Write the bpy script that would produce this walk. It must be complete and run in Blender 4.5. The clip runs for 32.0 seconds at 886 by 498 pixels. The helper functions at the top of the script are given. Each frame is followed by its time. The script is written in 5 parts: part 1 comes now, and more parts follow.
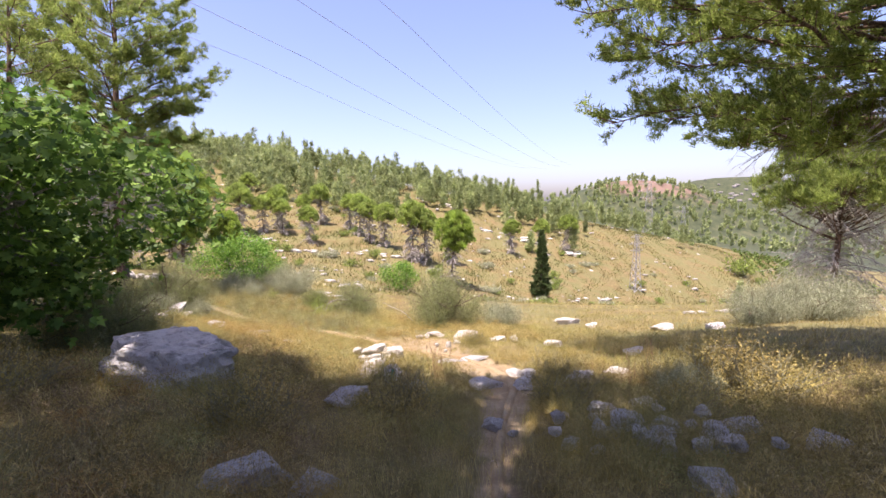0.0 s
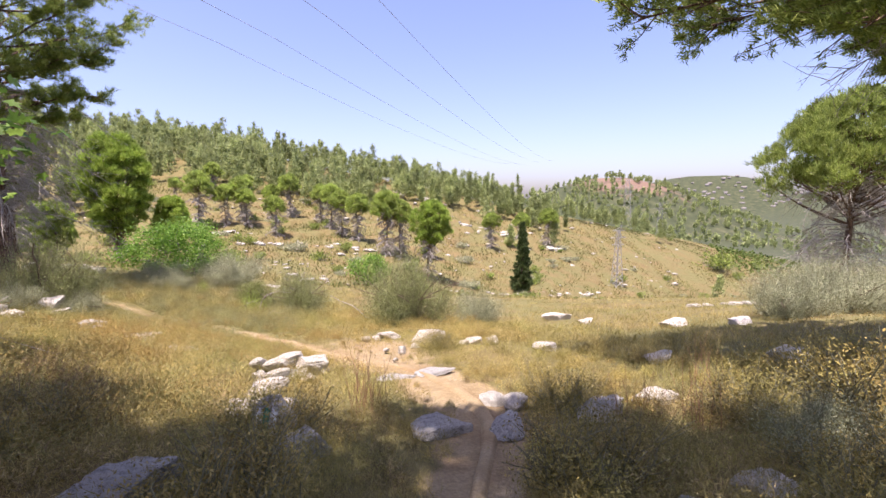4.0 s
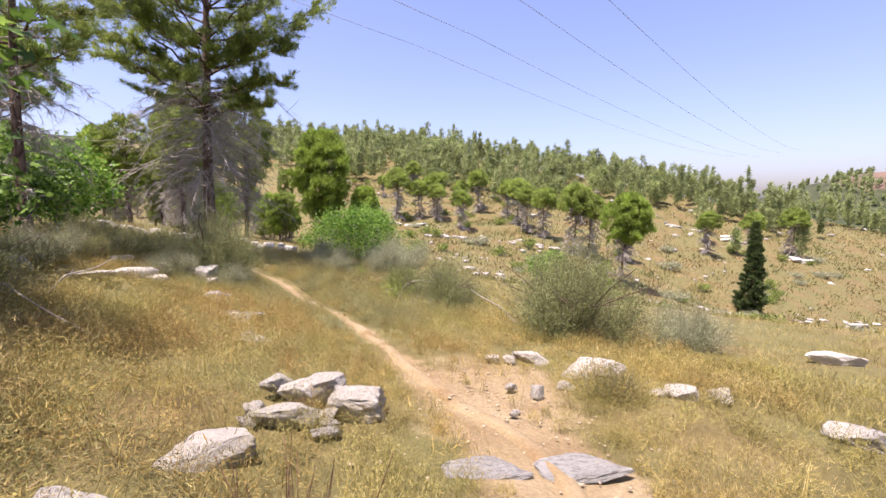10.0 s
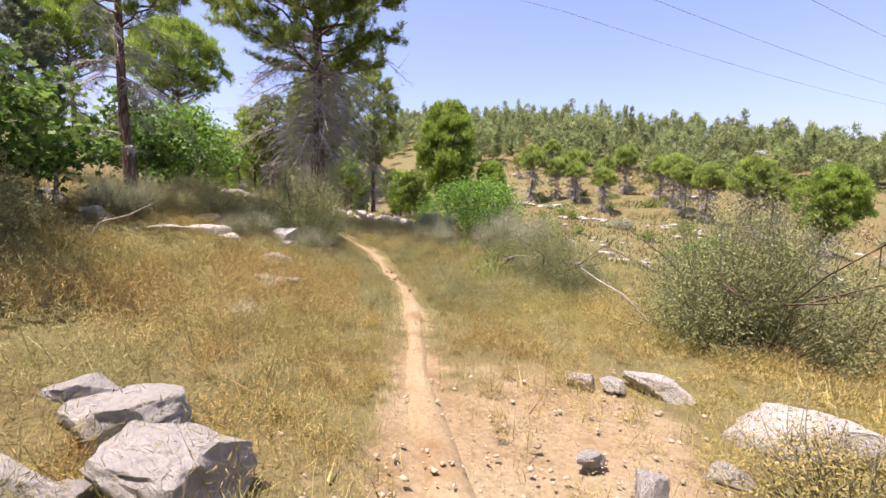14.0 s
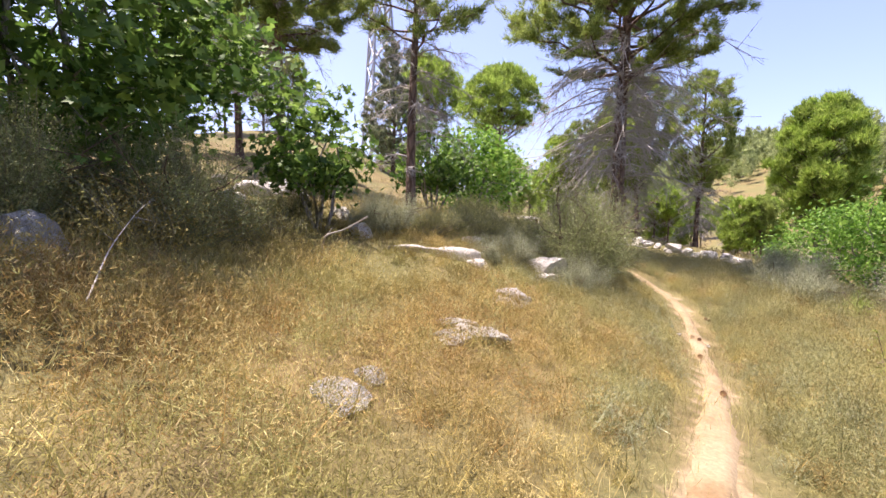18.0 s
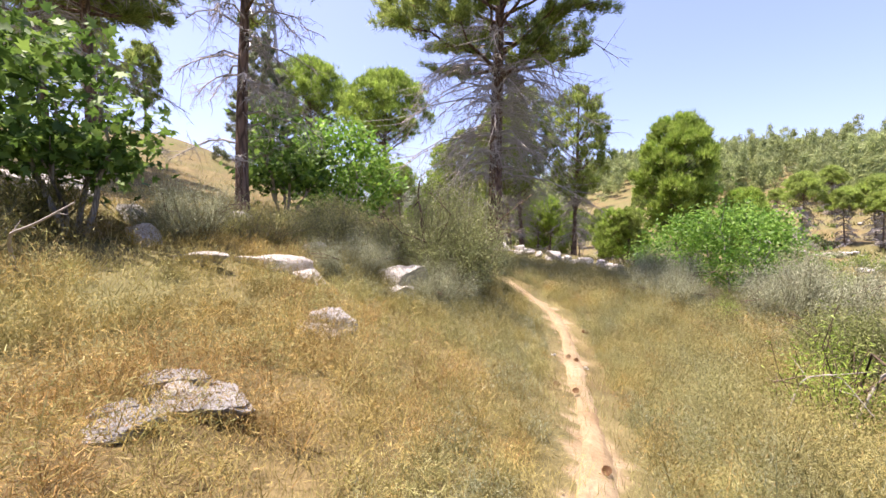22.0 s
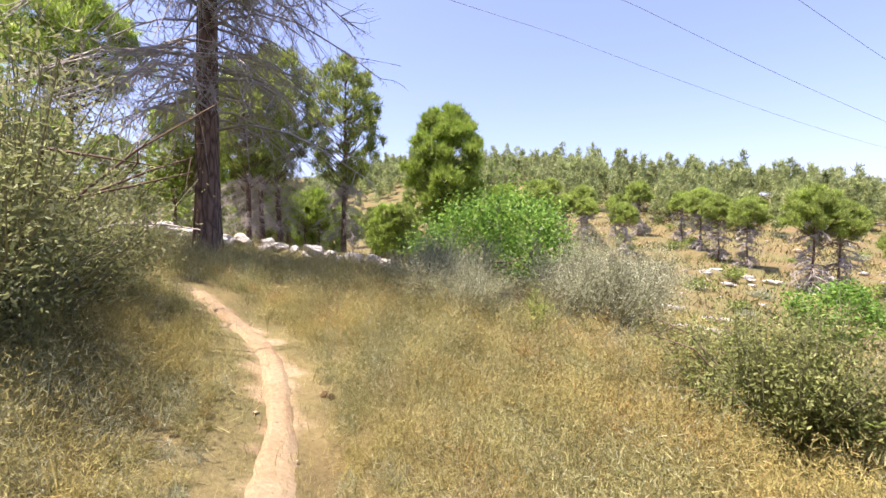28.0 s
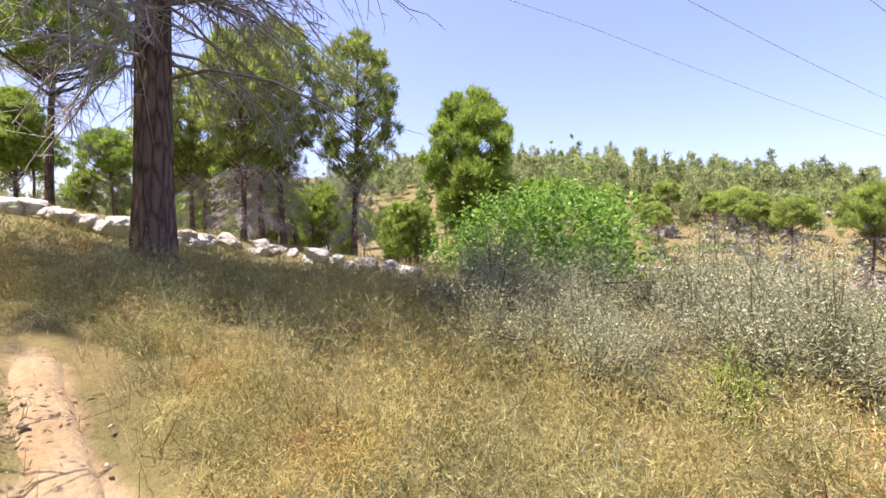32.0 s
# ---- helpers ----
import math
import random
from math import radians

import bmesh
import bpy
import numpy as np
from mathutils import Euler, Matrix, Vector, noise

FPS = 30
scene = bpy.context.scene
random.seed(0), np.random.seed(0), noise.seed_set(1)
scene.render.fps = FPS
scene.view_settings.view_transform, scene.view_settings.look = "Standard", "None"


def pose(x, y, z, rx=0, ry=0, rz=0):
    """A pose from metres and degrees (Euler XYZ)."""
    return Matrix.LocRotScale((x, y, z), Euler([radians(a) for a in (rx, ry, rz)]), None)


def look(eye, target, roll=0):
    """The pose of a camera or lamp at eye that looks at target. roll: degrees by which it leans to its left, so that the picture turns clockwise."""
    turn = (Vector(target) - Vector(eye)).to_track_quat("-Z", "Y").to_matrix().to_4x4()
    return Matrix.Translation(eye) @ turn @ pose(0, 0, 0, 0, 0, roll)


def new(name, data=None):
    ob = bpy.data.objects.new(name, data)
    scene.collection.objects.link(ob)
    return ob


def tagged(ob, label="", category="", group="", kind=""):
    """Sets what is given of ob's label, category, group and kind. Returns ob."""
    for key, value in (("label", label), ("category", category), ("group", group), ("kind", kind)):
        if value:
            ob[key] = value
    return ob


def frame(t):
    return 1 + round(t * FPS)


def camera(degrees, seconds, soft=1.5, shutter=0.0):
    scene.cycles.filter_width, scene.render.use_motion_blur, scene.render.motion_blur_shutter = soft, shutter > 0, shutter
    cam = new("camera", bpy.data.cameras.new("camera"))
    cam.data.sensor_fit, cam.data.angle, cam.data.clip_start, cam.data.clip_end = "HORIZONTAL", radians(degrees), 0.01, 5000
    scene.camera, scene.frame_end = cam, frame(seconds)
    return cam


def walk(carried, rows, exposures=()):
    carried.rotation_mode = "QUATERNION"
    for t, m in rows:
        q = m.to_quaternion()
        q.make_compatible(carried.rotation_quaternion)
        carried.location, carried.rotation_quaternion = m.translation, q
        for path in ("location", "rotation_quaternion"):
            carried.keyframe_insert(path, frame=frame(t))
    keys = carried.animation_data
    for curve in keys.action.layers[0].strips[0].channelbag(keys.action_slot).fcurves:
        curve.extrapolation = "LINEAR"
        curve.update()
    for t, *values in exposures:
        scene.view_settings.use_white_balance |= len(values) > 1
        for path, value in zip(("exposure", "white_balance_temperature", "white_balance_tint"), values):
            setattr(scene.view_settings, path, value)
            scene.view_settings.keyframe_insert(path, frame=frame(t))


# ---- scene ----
cam = camera(90.8, 32.0)
PATH = [
    (0, (0.0, 0.0, 1.5), (0.0, 1.99, 1.297), -0.4),
    (0.5, (0.086, 0.343, 1.375), (0.116, 2.332, 1.172), -0.3),
    (1, (0.188, 0.762, 1.226), (0.276, 2.75, 1.026), -0.3),
    (1.5, (0.259, 1.23, 1.075), (0.367, 3.217, 0.878), -0.1),
    (2, (0.383, 1.693, 0.895), (0.488, 3.68, 0.695), -0.4),
    (2.5, (0.428, 2.223, 0.726), (0.515, 4.21, 0.519), -0.3),
    (4.5, (0.642, 4.012, 0.424), (0.737, 5.998, 0.207), -0.1),
    (5, (0.593, 4.453, 0.311), (0.768, 6.433, 0.094), 0.3),
    (5.5, (0.597, 4.856, 0.195), (0.853, 6.827, -0.02), 0.2),
    (6, (0.687, 5.314, 0.111), (1.029, 7.273, -0.105), 0.2),
    (6.5, (0.744, 5.772, 0.042), (1.123, 7.724, -0.172), 0.2),
    (7, (0.876, 6.071, -0.089), (1.202, 8.032, -0.301), -0.1),
    (7.5, (0.948, 6.363, -0.176), (1.13, 8.344, -0.383), 0.3),
    (8, (0.993, 6.672, -0.237), (0.948, 8.661, -0.444), 0.2),
    (8.5, (1.033, 6.963, -0.277), (0.745, 8.931, -0.482), 0.2),
    (9, (1.01, 7.115, -0.31), (0.495, 9.038, -0.505), 0.3),
    (9.5, (0.973, 7.347, -0.332), (0.271, 9.21, -0.521), 0.1),
    (10, (1.002, 7.541, -0.371), (0.25, 9.382, -0.584), 0.1),
    (10.5, (1.016, 7.807, -0.389), (0.198, 9.617, -0.619), 0.2),
    (11, (0.961, 8.051, -0.4), (0.055, 9.817, -0.641), 0.1),
    (11.5, (0.996, 8.323, -0.471), (0.067, 10.076, -0.724), -0.2),
    (12, (1.154, 8.579, -0.625), (0.212, 10.322, -0.897), -0.6),
    (12.5, (1.215, 8.972, -0.753), (0.254, 10.705, -1.03), -0.4),
    (13, (1.149, 9.407, -0.859), (0.099, 11.087, -1.134), 0.1),
    (13.5, (0.933, 9.891, -1.007), (-0.231, 11.493, -1.288), 0.4),
    (14, (0.645, 10.454, -1.145), (-0.638, 11.962, -1.426), -0.0),
    (14.5, (0.339, 10.954, -1.193), (-1.085, 12.337, -1.44), -0.4),
    (16.5, (-0.891, 12.436, -1.428), (-2.701, 13.266, -1.614), -0.0),
    (17, (-1.169, 12.657, -1.444), (-3.056, 13.301, -1.61), -0.1),
    (17.5, (-1.398, 12.852, -1.454), (-3.338, 13.316, -1.601), 0.2),
    (18, (-1.599, 12.955, -1.477), (-3.565, 13.293, -1.609), 0.3),
    (18.5, (-1.731, 13.064, -1.492), (-3.707, 13.347, -1.62), 0.1),
    (19, (-1.845, 13.265, -1.512), (-3.822, 13.543, -1.635), -0.2),
    (19.5, (-2.008, 13.414, -1.542), (-3.982, 13.711, -1.664), 0.1),
    (20, (-2.256, 13.517, -1.55), (-4.23, 13.826, -1.656), 0.0),
    (20.5, (-2.482, 13.684, -1.567), (-4.452, 14.019, -1.651), -0.1),
    (21, (-2.696, 13.921, -1.613), (-4.652, 14.335, -1.675), -0.2),
    (21.5, (-2.939, 14.184, -1.676), (-4.849, 14.773, -1.735), -0.2),
    (22, (-3.221, 14.44, -1.728), (-5.063, 15.217, -1.795), -0.2),
    (22.5, (-3.456, 14.735, -1.786), (-5.263, 15.591, -1.853), -0.3),
    (23, (-3.691, 15.01, -1.84), (-5.469, 15.924, -1.908), -0.1),
    (23.5, (-3.929, 15.288, -1.866), (-5.658, 16.291, -1.934), -0.0),
    (24, (-4.158, 15.621, -1.908), (-5.794, 16.769, -1.976), -0.1),
    (24.5, (-4.406, 15.823, -1.934), (-5.931, 17.116, -1.999), 0.4),
    (25, (-4.706, 15.986, -1.963), (-6.145, 17.374, -2.024), 0.4),
    (25.5, (-5.026, 16.241, -2.035), (-6.436, 17.658, -2.097), 0.4),
    (26, (-5.323, 16.484, -2.078), (-6.691, 17.941, -2.141), 0.3),
    (26.5, (-5.633, 16.72, -2.092), (-6.937, 18.236, -2.155), 0.3),
    (28.5, (-6.715, 17.848, -2.184), (-7.95, 19.419, -2.245), -0.1),
    (29, (-7.053, 18.064, -2.181), (-8.276, 19.646, -2.241), 0.1),
    (29.5, (-7.344, 18.309, -2.189), (-8.562, 19.894, -2.255), -0.1),
    (30, (-7.661, 18.628, -2.177), (-8.876, 20.216, -2.245), 0.0),
    (30.5, (-7.988, 18.905, -2.191), (-9.202, 20.493, -2.255), 0.1),
    (31, (-8.319, 19.183, -2.18), (-9.538, 20.768, -2.242), 0.1),
    (31.5, (-8.646, 19.419, -2.162), (-9.883, 20.989, -2.223), 0.1),
    (32, (-8.897, 19.584, -2.17), (-10.178, 21.12, -2.227), -0.0),
]
walk(cam, [(t, look(eye, target, roll)) for t, eye, target, roll in PATH], [(0.0, 1.26, 6800, 25.0), (5.0, 1.12, 6800, 25.0), (8.0, 1.06, 6800, 25.0), (14.0, 1.08, 6800, 25.0), (17.0, 1.40, 6800, 24.0), (32.0, 1.38, 6800, 24.0)])

# ---- light ----
SUN_EL, SUN_AZ = 73.0, (-0.45, -0.893)
world = bpy.data.worlds.new("sky")
scene.world = world
world.use_nodes = True
wn = world.node_tree.nodes
sky = wn.new("ShaderNodeTexSky")
sky.sky_type, sky.sun_disc = "NISHITA", False
sky.sun_elevation = radians(SUN_EL)
sky.sun_rotation = math.atan2(SUN_AZ[0], SUN_AZ[1])
sky.altitude, sky.air_density, sky.dust_density, sky.ozone_density = 300, 1.0, 2.8, 4.5
tone = wn.new("ShaderNodeHueSaturation")
tone.inputs["Saturation"].default_value, tone.inputs["Value"].default_value = 1.0, 1.03
tint = wn.new("ShaderNodeMix")
tint.data_type, tint.blend_type = "RGBA", "MULTIPLY"
tint.inputs[0].default_value, tint.inputs[7].default_value = 1.0, (1.07, 0.975, 1.05, 1)
world.node_tree.links.new(sky.outputs[0], tone.inputs["Color"])
world.node_tree.links.new(tone.outputs[0], tint.inputs[6])
world.node_tree.links.new(tint.outputs[2], wn["Background"].inputs[0])
wn["Background"].inputs[1].default_value = 0.125
sun_way = Vector((SUN_AZ[0] * math.cos(radians(SUN_EL)), SUN_AZ[1] * math.cos(radians(SUN_EL)), math.sin(radians(SUN_EL))))
lamp = bpy.data.lights.new("sun", "SUN")
lamp.energy, lamp.angle, lamp.color = 5.0, radians(0.5), (1.0, 0.95, 0.86)
sun = new("sun", lamp)
sun.matrix_world = look(sun_way * 60, (0, 0, 0))


# ---- materials ----
def material(name, rough=0.85):
    m = bpy.data.materials.new(name)
    m.use_nodes = True
    nt = m.node_tree
    b = nt.nodes["Principled BSDF"]
    b.inputs["Roughness"].default_value = rough
    b.inputs["Specular IOR Level"].default_value = 0.25
    return m, nt, b


def ramp(nt, fac, stops):
    r = nt.nodes.new("ShaderNodeValToRGB")
    while len(r.color_ramp.elements) < len(stops):
        r.color_ramp.elements.new(0.5)
    for e, (p, c) in zip(r.color_ramp.elements, stops):
        e.position, e.color = p, (*c, 1)
    nt.links.new(fac, r.inputs[0])
    return r.outputs[0]


def noise_tex(nt, scale, detail=4.0, rough=0.6, coords=None):
    n = nt.nodes.new("ShaderNodeTexNoise")
    n.inputs["Scale"].default_value, n.inputs["Detail"].default_value, n.inputs["Roughness"].default_value = scale, detail, rough
    if coords is None:
        coords = nt.nodes.new("ShaderNodeNewGeometry").outputs["Position"]
    nt.links.new(coords, n.inputs["Vector"])
    return n.outputs["Fac"]


def mixed(nt, fac, a, b, blend="MIX"):
    m = nt.nodes.new("ShaderNodeMix")
    m.data_type, m.blend_type = "RGBA", blend
    for socket, value in ((m.inputs[0], fac), (m.inputs[6], a), (m.inputs[7], b)):
        if isinstance(value, (int, float)):
            socket.default_value = value
        elif isinstance(value, tuple):
            socket.default_value = (*value, 1)
        else:
            nt.links.new(value, socket)
    return m.outputs[2]


def math_node(nt, op, a, b=0.0):
    m = nt.nodes.new("ShaderNodeMath")
    m.operation = op
    for socket, value in ((m.inputs[0], a), (m.inputs[1], b)):
        if isinstance(value, (int, float)):
            socket.default_value = value
        else:
            nt.links.new(value, socket)
    return m.outputs[0]


def bumped(nt, b, height, strength, distance):
    n = nt.nodes.new("ShaderNodeBump")
    n.inputs["Strength"].default_value, n.inputs["Distance"].default_value = strength, distance
    nt.links.new(height, n.inputs["Height"])
    nt.links.new(n.outputs[0], b.inputs["Normal"])


def local(nt):
    return nt.nodes.new("ShaderNodeTexCoord").outputs["Object"]


def leafy(name, dark, light, third=None, patch=0.5, through_light=0.3, rough=0.6, dry=None):
    """Leaf or blade: colour varies by piece and, at a larger scale, by patch; some light comes through."""
    m, nt, b = material(name, rough)
    piece = nt.nodes.new("ShaderNodeNewGeometry").outputs["Random Per Island"]
    col = ramp(nt, piece, [(0.0, dark), (1.0, light)] if third is None else [(0.0, dark), (0.6, light), (1.0, third)])
    if dry is not None:
        col = mixed(nt, ramp(nt, noise_tex(nt, patch, 3.0), [(0.42, (0, 0, 0)), (0.62, (1, 1, 1))]), col, dry)
    shade = ramp(nt, noise_tex(nt, patch * 3.1, 3.0), [(0.3, (0.5, 0.5, 0.5)), (0.7, (1.25, 1.25, 1.2))])
    col = mixed(nt, 1.0, col, shade, "MULTIPLY")
    nt.links.new(col, b.inputs["Base Color"])
    t = nt.nodes.new("ShaderNodeBsdfTranslucent")
    nt.links.new(col, t.inputs[0])
    mix = nt.nodes.new("ShaderNodeMixShader")
    mix.inputs[0].default_value = through_light
    nt.links.new(b.outputs[0], mix.inputs[1])
    nt.links.new(t.outputs[0], mix.inputs[2])
    nt.links.new(mix.outputs[0], nt.nodes["Material Output"].inputs[0])
    return m


def earth_material():
    m, nt, b = material("dry_earth", 0.95)
    big, mid, fine = noise_tex(nt, 0.22, 4), noise_tex(nt, 1.7, 5), noise_tex(nt, 26, 6, 0.7)
    litter = ramp(nt, mid, [(0.25, (0.08, 0.058, 0.027)), (0.5, (0.17, 0.128, 0.057)), (0.75, (0.26, 0.205, 0.10))])
    soil = ramp(nt, mid, [(0.3, (0.21, 0.145, 0.08)), (0.5, (0.285, 0.22, 0.13)), (0.8, (0.35, 0.29, 0.19))])
    green = ramp(nt, big, [(0.36, (0, 0, 0)), (0.58, (0.75, 0.75, 0.75))])
    litter = mixed(nt, green, litter, (0.135, 0.14, 0.055))
    at = nt.nodes.new("ShaderNodeAttribute")
    at.attribute_name = "bare"
    edge = math_node(nt, "ADD", at.outputs["Fac"], math_node(nt, "MULTIPLY", math_node(nt, "SUBTRACT", mid, 0.5), 0.9))
    col = mixed(nt, ramp(nt, edge, [(0.3, (0, 0, 0)), (0.62, (1, 1, 1))]), litter, soil)
    col = mixed(nt, 1.0, col, ramp(nt, fine, [(0.3, (0.62, 0.6, 0.58)), (0.7, (1.15, 1.12, 1.08))]), "MULTIPLY")
    far = nt.nodes.new("ShaderNodeAttribute")
    far.attribute_name = "woods"
    patch = ramp(nt, math_node(nt, "ADD", far.outputs["Fac"], math_node(nt, "SUBTRACT", noise_tex(nt, 0.035, 6, 0.7), 0.5)), [(0.40, (0, 0, 0)), (0.55, (1, 1, 1))])
    dots = ramp(nt, noise_tex(nt, 0.07, 8, 0.8), [(0.36, (0.022, 0.03, 0.016)), (0.52, (0.05, 0.062, 0.03)), (0.72, (0.13, 0.115, 0.065))])
    col = mixed(nt, patch, col, dots)
    red = nt.nodes.new("ShaderNodeAttribute")
    red.attribute_name = "red_soil"
    clay = ramp(nt, math_node(nt, "ADD", red.outputs["Fac"], math_node(nt, "MULTIPLY", math_node(nt, "SUBTRACT", noise_tex(nt, 0.03, 8, 0.75), 0.5), 2.2)), [(0.5, (0, 0, 0)), (0.75, (1, 1, 1))])
    col = mixed(nt, clay, col, (0.16, 0.108, 0.082))
    nt.links.new(col, b.inputs["Base Color"])
    bumped(nt, b, fine, 0.7, 0.03)
    return m


def trail_material():
    m, nt, b = material("trodden_soil", 0.95)
    mid, fine = noise_tex(nt, 1.4, 5), noise_tex(nt, 30, 6, 0.7)
    col = ramp(nt, mid, [(0.28, (0.21, 0.135, 0.068)), (0.5, (0.285, 0.22, 0.13)), (0.8, (0.35, 0.29, 0.19))])
    col = mixed(nt, 1.0, col, ramp(nt, fine, [(0.3, (0.7, 0.68, 0.66)), (0.7, (1.12, 1.1, 1.08))]), "MULTIPLY")
    nt.links.new(col, b.inputs["Base Color"])
    bumped(nt, b, fine, 0.6, 0.02)
    return m


def stone_material(name, dark, pale, lichen=0.5):
    m, nt, b = material(name, 0.9)
    p = local(nt)
    big, mid, fine = noise_tex(nt, 2.2, 5, 0.65, p), noise_tex(nt, 7, 6, 0.7, p), noise_tex(nt, 45, 5, 0.7, p)
    col = ramp(nt, mid, [(0.3, dark), (0.52, pale), (0.8, tuple(min(1, c * 1.12) for c in pale))])
    grey = ramp(nt, big, [(0.48, (0, 0, 0)), (0.66, (lichen, lichen, lichen))])
    col = mixed(nt, grey, col, (0.36, 0.35, 0.34))
    pit = ramp(nt, fine, [(0.30, (0.45, 0.43, 0.42)), (0.42, (1, 1, 1))])
    col = mixed(nt, 1.0, col, pit, "MULTIPLY")
    warm = ramp(nt, noise_tex(nt, 3.7, 4, 0.6, p), [(0.6, (0, 0, 0)), (0.8, (0.5, 0.5, 0.5))])
    col = mixed(nt, warm, col, (0.52, 0.40, 0.26))
    nt.links.new(col, b.inputs["Base Color"])
    bumped(nt, b, math_node(nt, "ADD", mid, math_node(nt, "MULTIPLY", fine, 0.6)), 0.9, 0.06)
    return m


def bark_material(name, dark, pale, scale=9.0):
    m, nt, b = material(name, 0.95)
    c = nt.nodes.new("ShaderNodeMapping")
    c.inputs["Scale"].default_value = (1, 1, 0.22)
    nt.links.new(local(nt), c.inputs[0])
    v = nt.nodes.new("ShaderNodeTexVoronoi")
    v.feature = "DISTANCE_TO_EDGE"
    v.inputs["Scale"].default_value = scale
    nt.links.new(c.outputs[0], v.inputs["Vector"])
    n = noise_tex(nt, 14, 5, 0.7, c.outputs[0])
    h = math_node(nt, "ADD", math_node(nt, "MULTIPLY", v.outputs["Distance"], 2.0), n)
    nt.links.new(ramp(nt, h, [(0.4, dark), (0.95, pale)]), b.inputs["Base Color"])
    bumped(nt, b, h, 1.0, 0.04)
    return m


def plain(name, colour, rough=0.7, metal=0.0, grain=12.0):
    m, nt, b = material(name, rough)
    b.inputs["Metallic"].default_value = metal
    v = ramp(nt, noise_tex(nt, grain, 4), [(0.3, tuple(c * 0.75 for c in colour)), (0.7, tuple(min(1, c * 1.15) for c in colour))])
    nt.links.new(v, b.inputs["Base Color"])
    return m


M_EARTH, M_TRAIL = earth_material(), trail_material()
M_ROCK = stone_material("pale_limestone", (0.40, 0.37, 0.33), (0.60, 0.57, 0.52), 0.3)
M_HILLROCK = stone_material("weathered_hill_limestone", (0.27, 0.25, 0.22), (0.42, 0.40, 0.36), 0.4)
M_BOULDER = stone_material("grey_limestone", (0.17, 0.165, 0.16), (0.46, 0.45, 0.43), 0.6)
M_BARK = bark_material("pine_bark", (0.055, 0.035, 0.028), (0.21, 0.14, 0.105))
M_GREYBARK = bark_material("grey_bark", (0.16, 0.14, 0.12), (0.36, 0.33, 0.29), 16)
M_DEAD = plain("dead_twig", (0.40, 0.365, 0.33), 0.9)
M_TWIG = plain("brown_twig", (0.13, 0.09, 0.065), 0.9)
M_NEEDLE = leafy("pine_needles", (0.14, 0.20, 0.045), (0.30, 0.38, 0.095), (0.45, 0.52, 0.16), 0.35, 0.56)
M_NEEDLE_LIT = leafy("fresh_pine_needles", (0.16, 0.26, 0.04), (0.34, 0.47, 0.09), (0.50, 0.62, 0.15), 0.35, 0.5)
# paler and greyer than M_NEEDLE: the haze of distance is put into the colour
M_FARWOOD = leafy("haze_paled_pines", (0.19, 0.24, 0.10), (0.33, 0.39, 0.16), (0.46, 0.51, 0.23), 0.06, 0.45)
M_CYPRESS = leafy("cypress_scales", (0.035, 0.065, 0.022), (0.085, 0.13, 0.04), (0.15, 0.19, 0.07), 0.5, 0.2)
M_GREYFIR = leafy("grey_fir_needles", (0.12, 0.155, 0.085), (0.24, 0.28, 0.16), (0.36, 0.40, 0.25), 0.4, 0.3)
M_FIG = leafy("fig_leaf", (0.05, 0.11, 0.022), (0.13, 0.235, 0.045), (0.24, 0.37, 0.08), 0.9, 0.4, 0.55)
M_WEED = leafy("pale_weed", (0.25, 0.26, 0.09), (0.42, 0.41, 0.16), (0.56, 0.53, 0.26), 0.9, 0.35)
M_GREENLEAF = leafy("green_leaf", (0.08, 0.19, 0.025), (0.19, 0.36, 0.06), (0.31, 0.48, 0.10), 0.9, 0.5, 0.4)
M_LIME = leafy("lime_leaf", (0.16, 0.27, 0.035), (0.31, 0.44, 0.07), (0.45, 0.54, 0.13), 1.2, 0.4, 0.5)
M_OLIVE = leafy("olive_leaf", (0.17, 0.20, 0.075), (0.29, 0.32, 0.135), (0.40, 0.42, 0.21), 1.0, 0.4)
M_SAGE = leafy("sage_leaf", (0.24, 0.26, 0.15), (0.38, 0.40, 0.25), (0.50, 0.52, 0.36), 1.0, 0.35)
M_STRAW = leafy("dry_grass", (0.22, 0.17, 0.06), (0.46, 0.365, 0.14), (0.68, 0.56, 0.27), 0.33, 0.22, 0.7, (0.32, 0.30, 0.11))
M_HERB = leafy("dry_herb", (0.18, 0.13, 0.045), (0.41, 0.30, 0.095), (0.60, 0.46, 0.18), 0.5, 0.22, 0.8, (0.33, 0.30, 0.10))
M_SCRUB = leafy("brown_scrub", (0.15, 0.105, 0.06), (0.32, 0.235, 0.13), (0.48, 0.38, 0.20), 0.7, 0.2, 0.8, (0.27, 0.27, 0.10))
M_RUST = leafy("rust_herb", (0.21, 0.125, 0.045), (0.42, 0.265, 0.09), (0.57, 0.40, 0.16), 0.6, 0.22, 0.8)
M_OLIVEHERB = leafy("olive_herb", (0.115, 0.12, 0.043), (0.29, 0.29, 0.118), (0.50, 0.475, 0.24), 0.6, 0.22, 0.8, (0.35, 0.295, 0.105))
M_FARGRASS = leafy("slope_grass", (0.17, 0.14, 0.05), (0.32, 0.27, 0.11), (0.47, 0.40, 0.20), 0.05, 0.25, 0.8, (0.14, 0.165, 0.055))
M_OLIVEGREEN = leafy("green_shrub_leaf", (0.13, 0.16, 0.05), (0.24, 0.28, 0.09), (0.36, 0.38, 0.15), 1.0, 0.4)
M_YOUNG = leafy("young_pine_needles", (0.21, 0.30, 0.06), (0.40, 0.51, 0.13), (0.55, 0.64, 0.20), 0.25, 0.5)
M_STEM = plain("grey_green_stem", (0.21, 0.20, 0.12), 0.9)
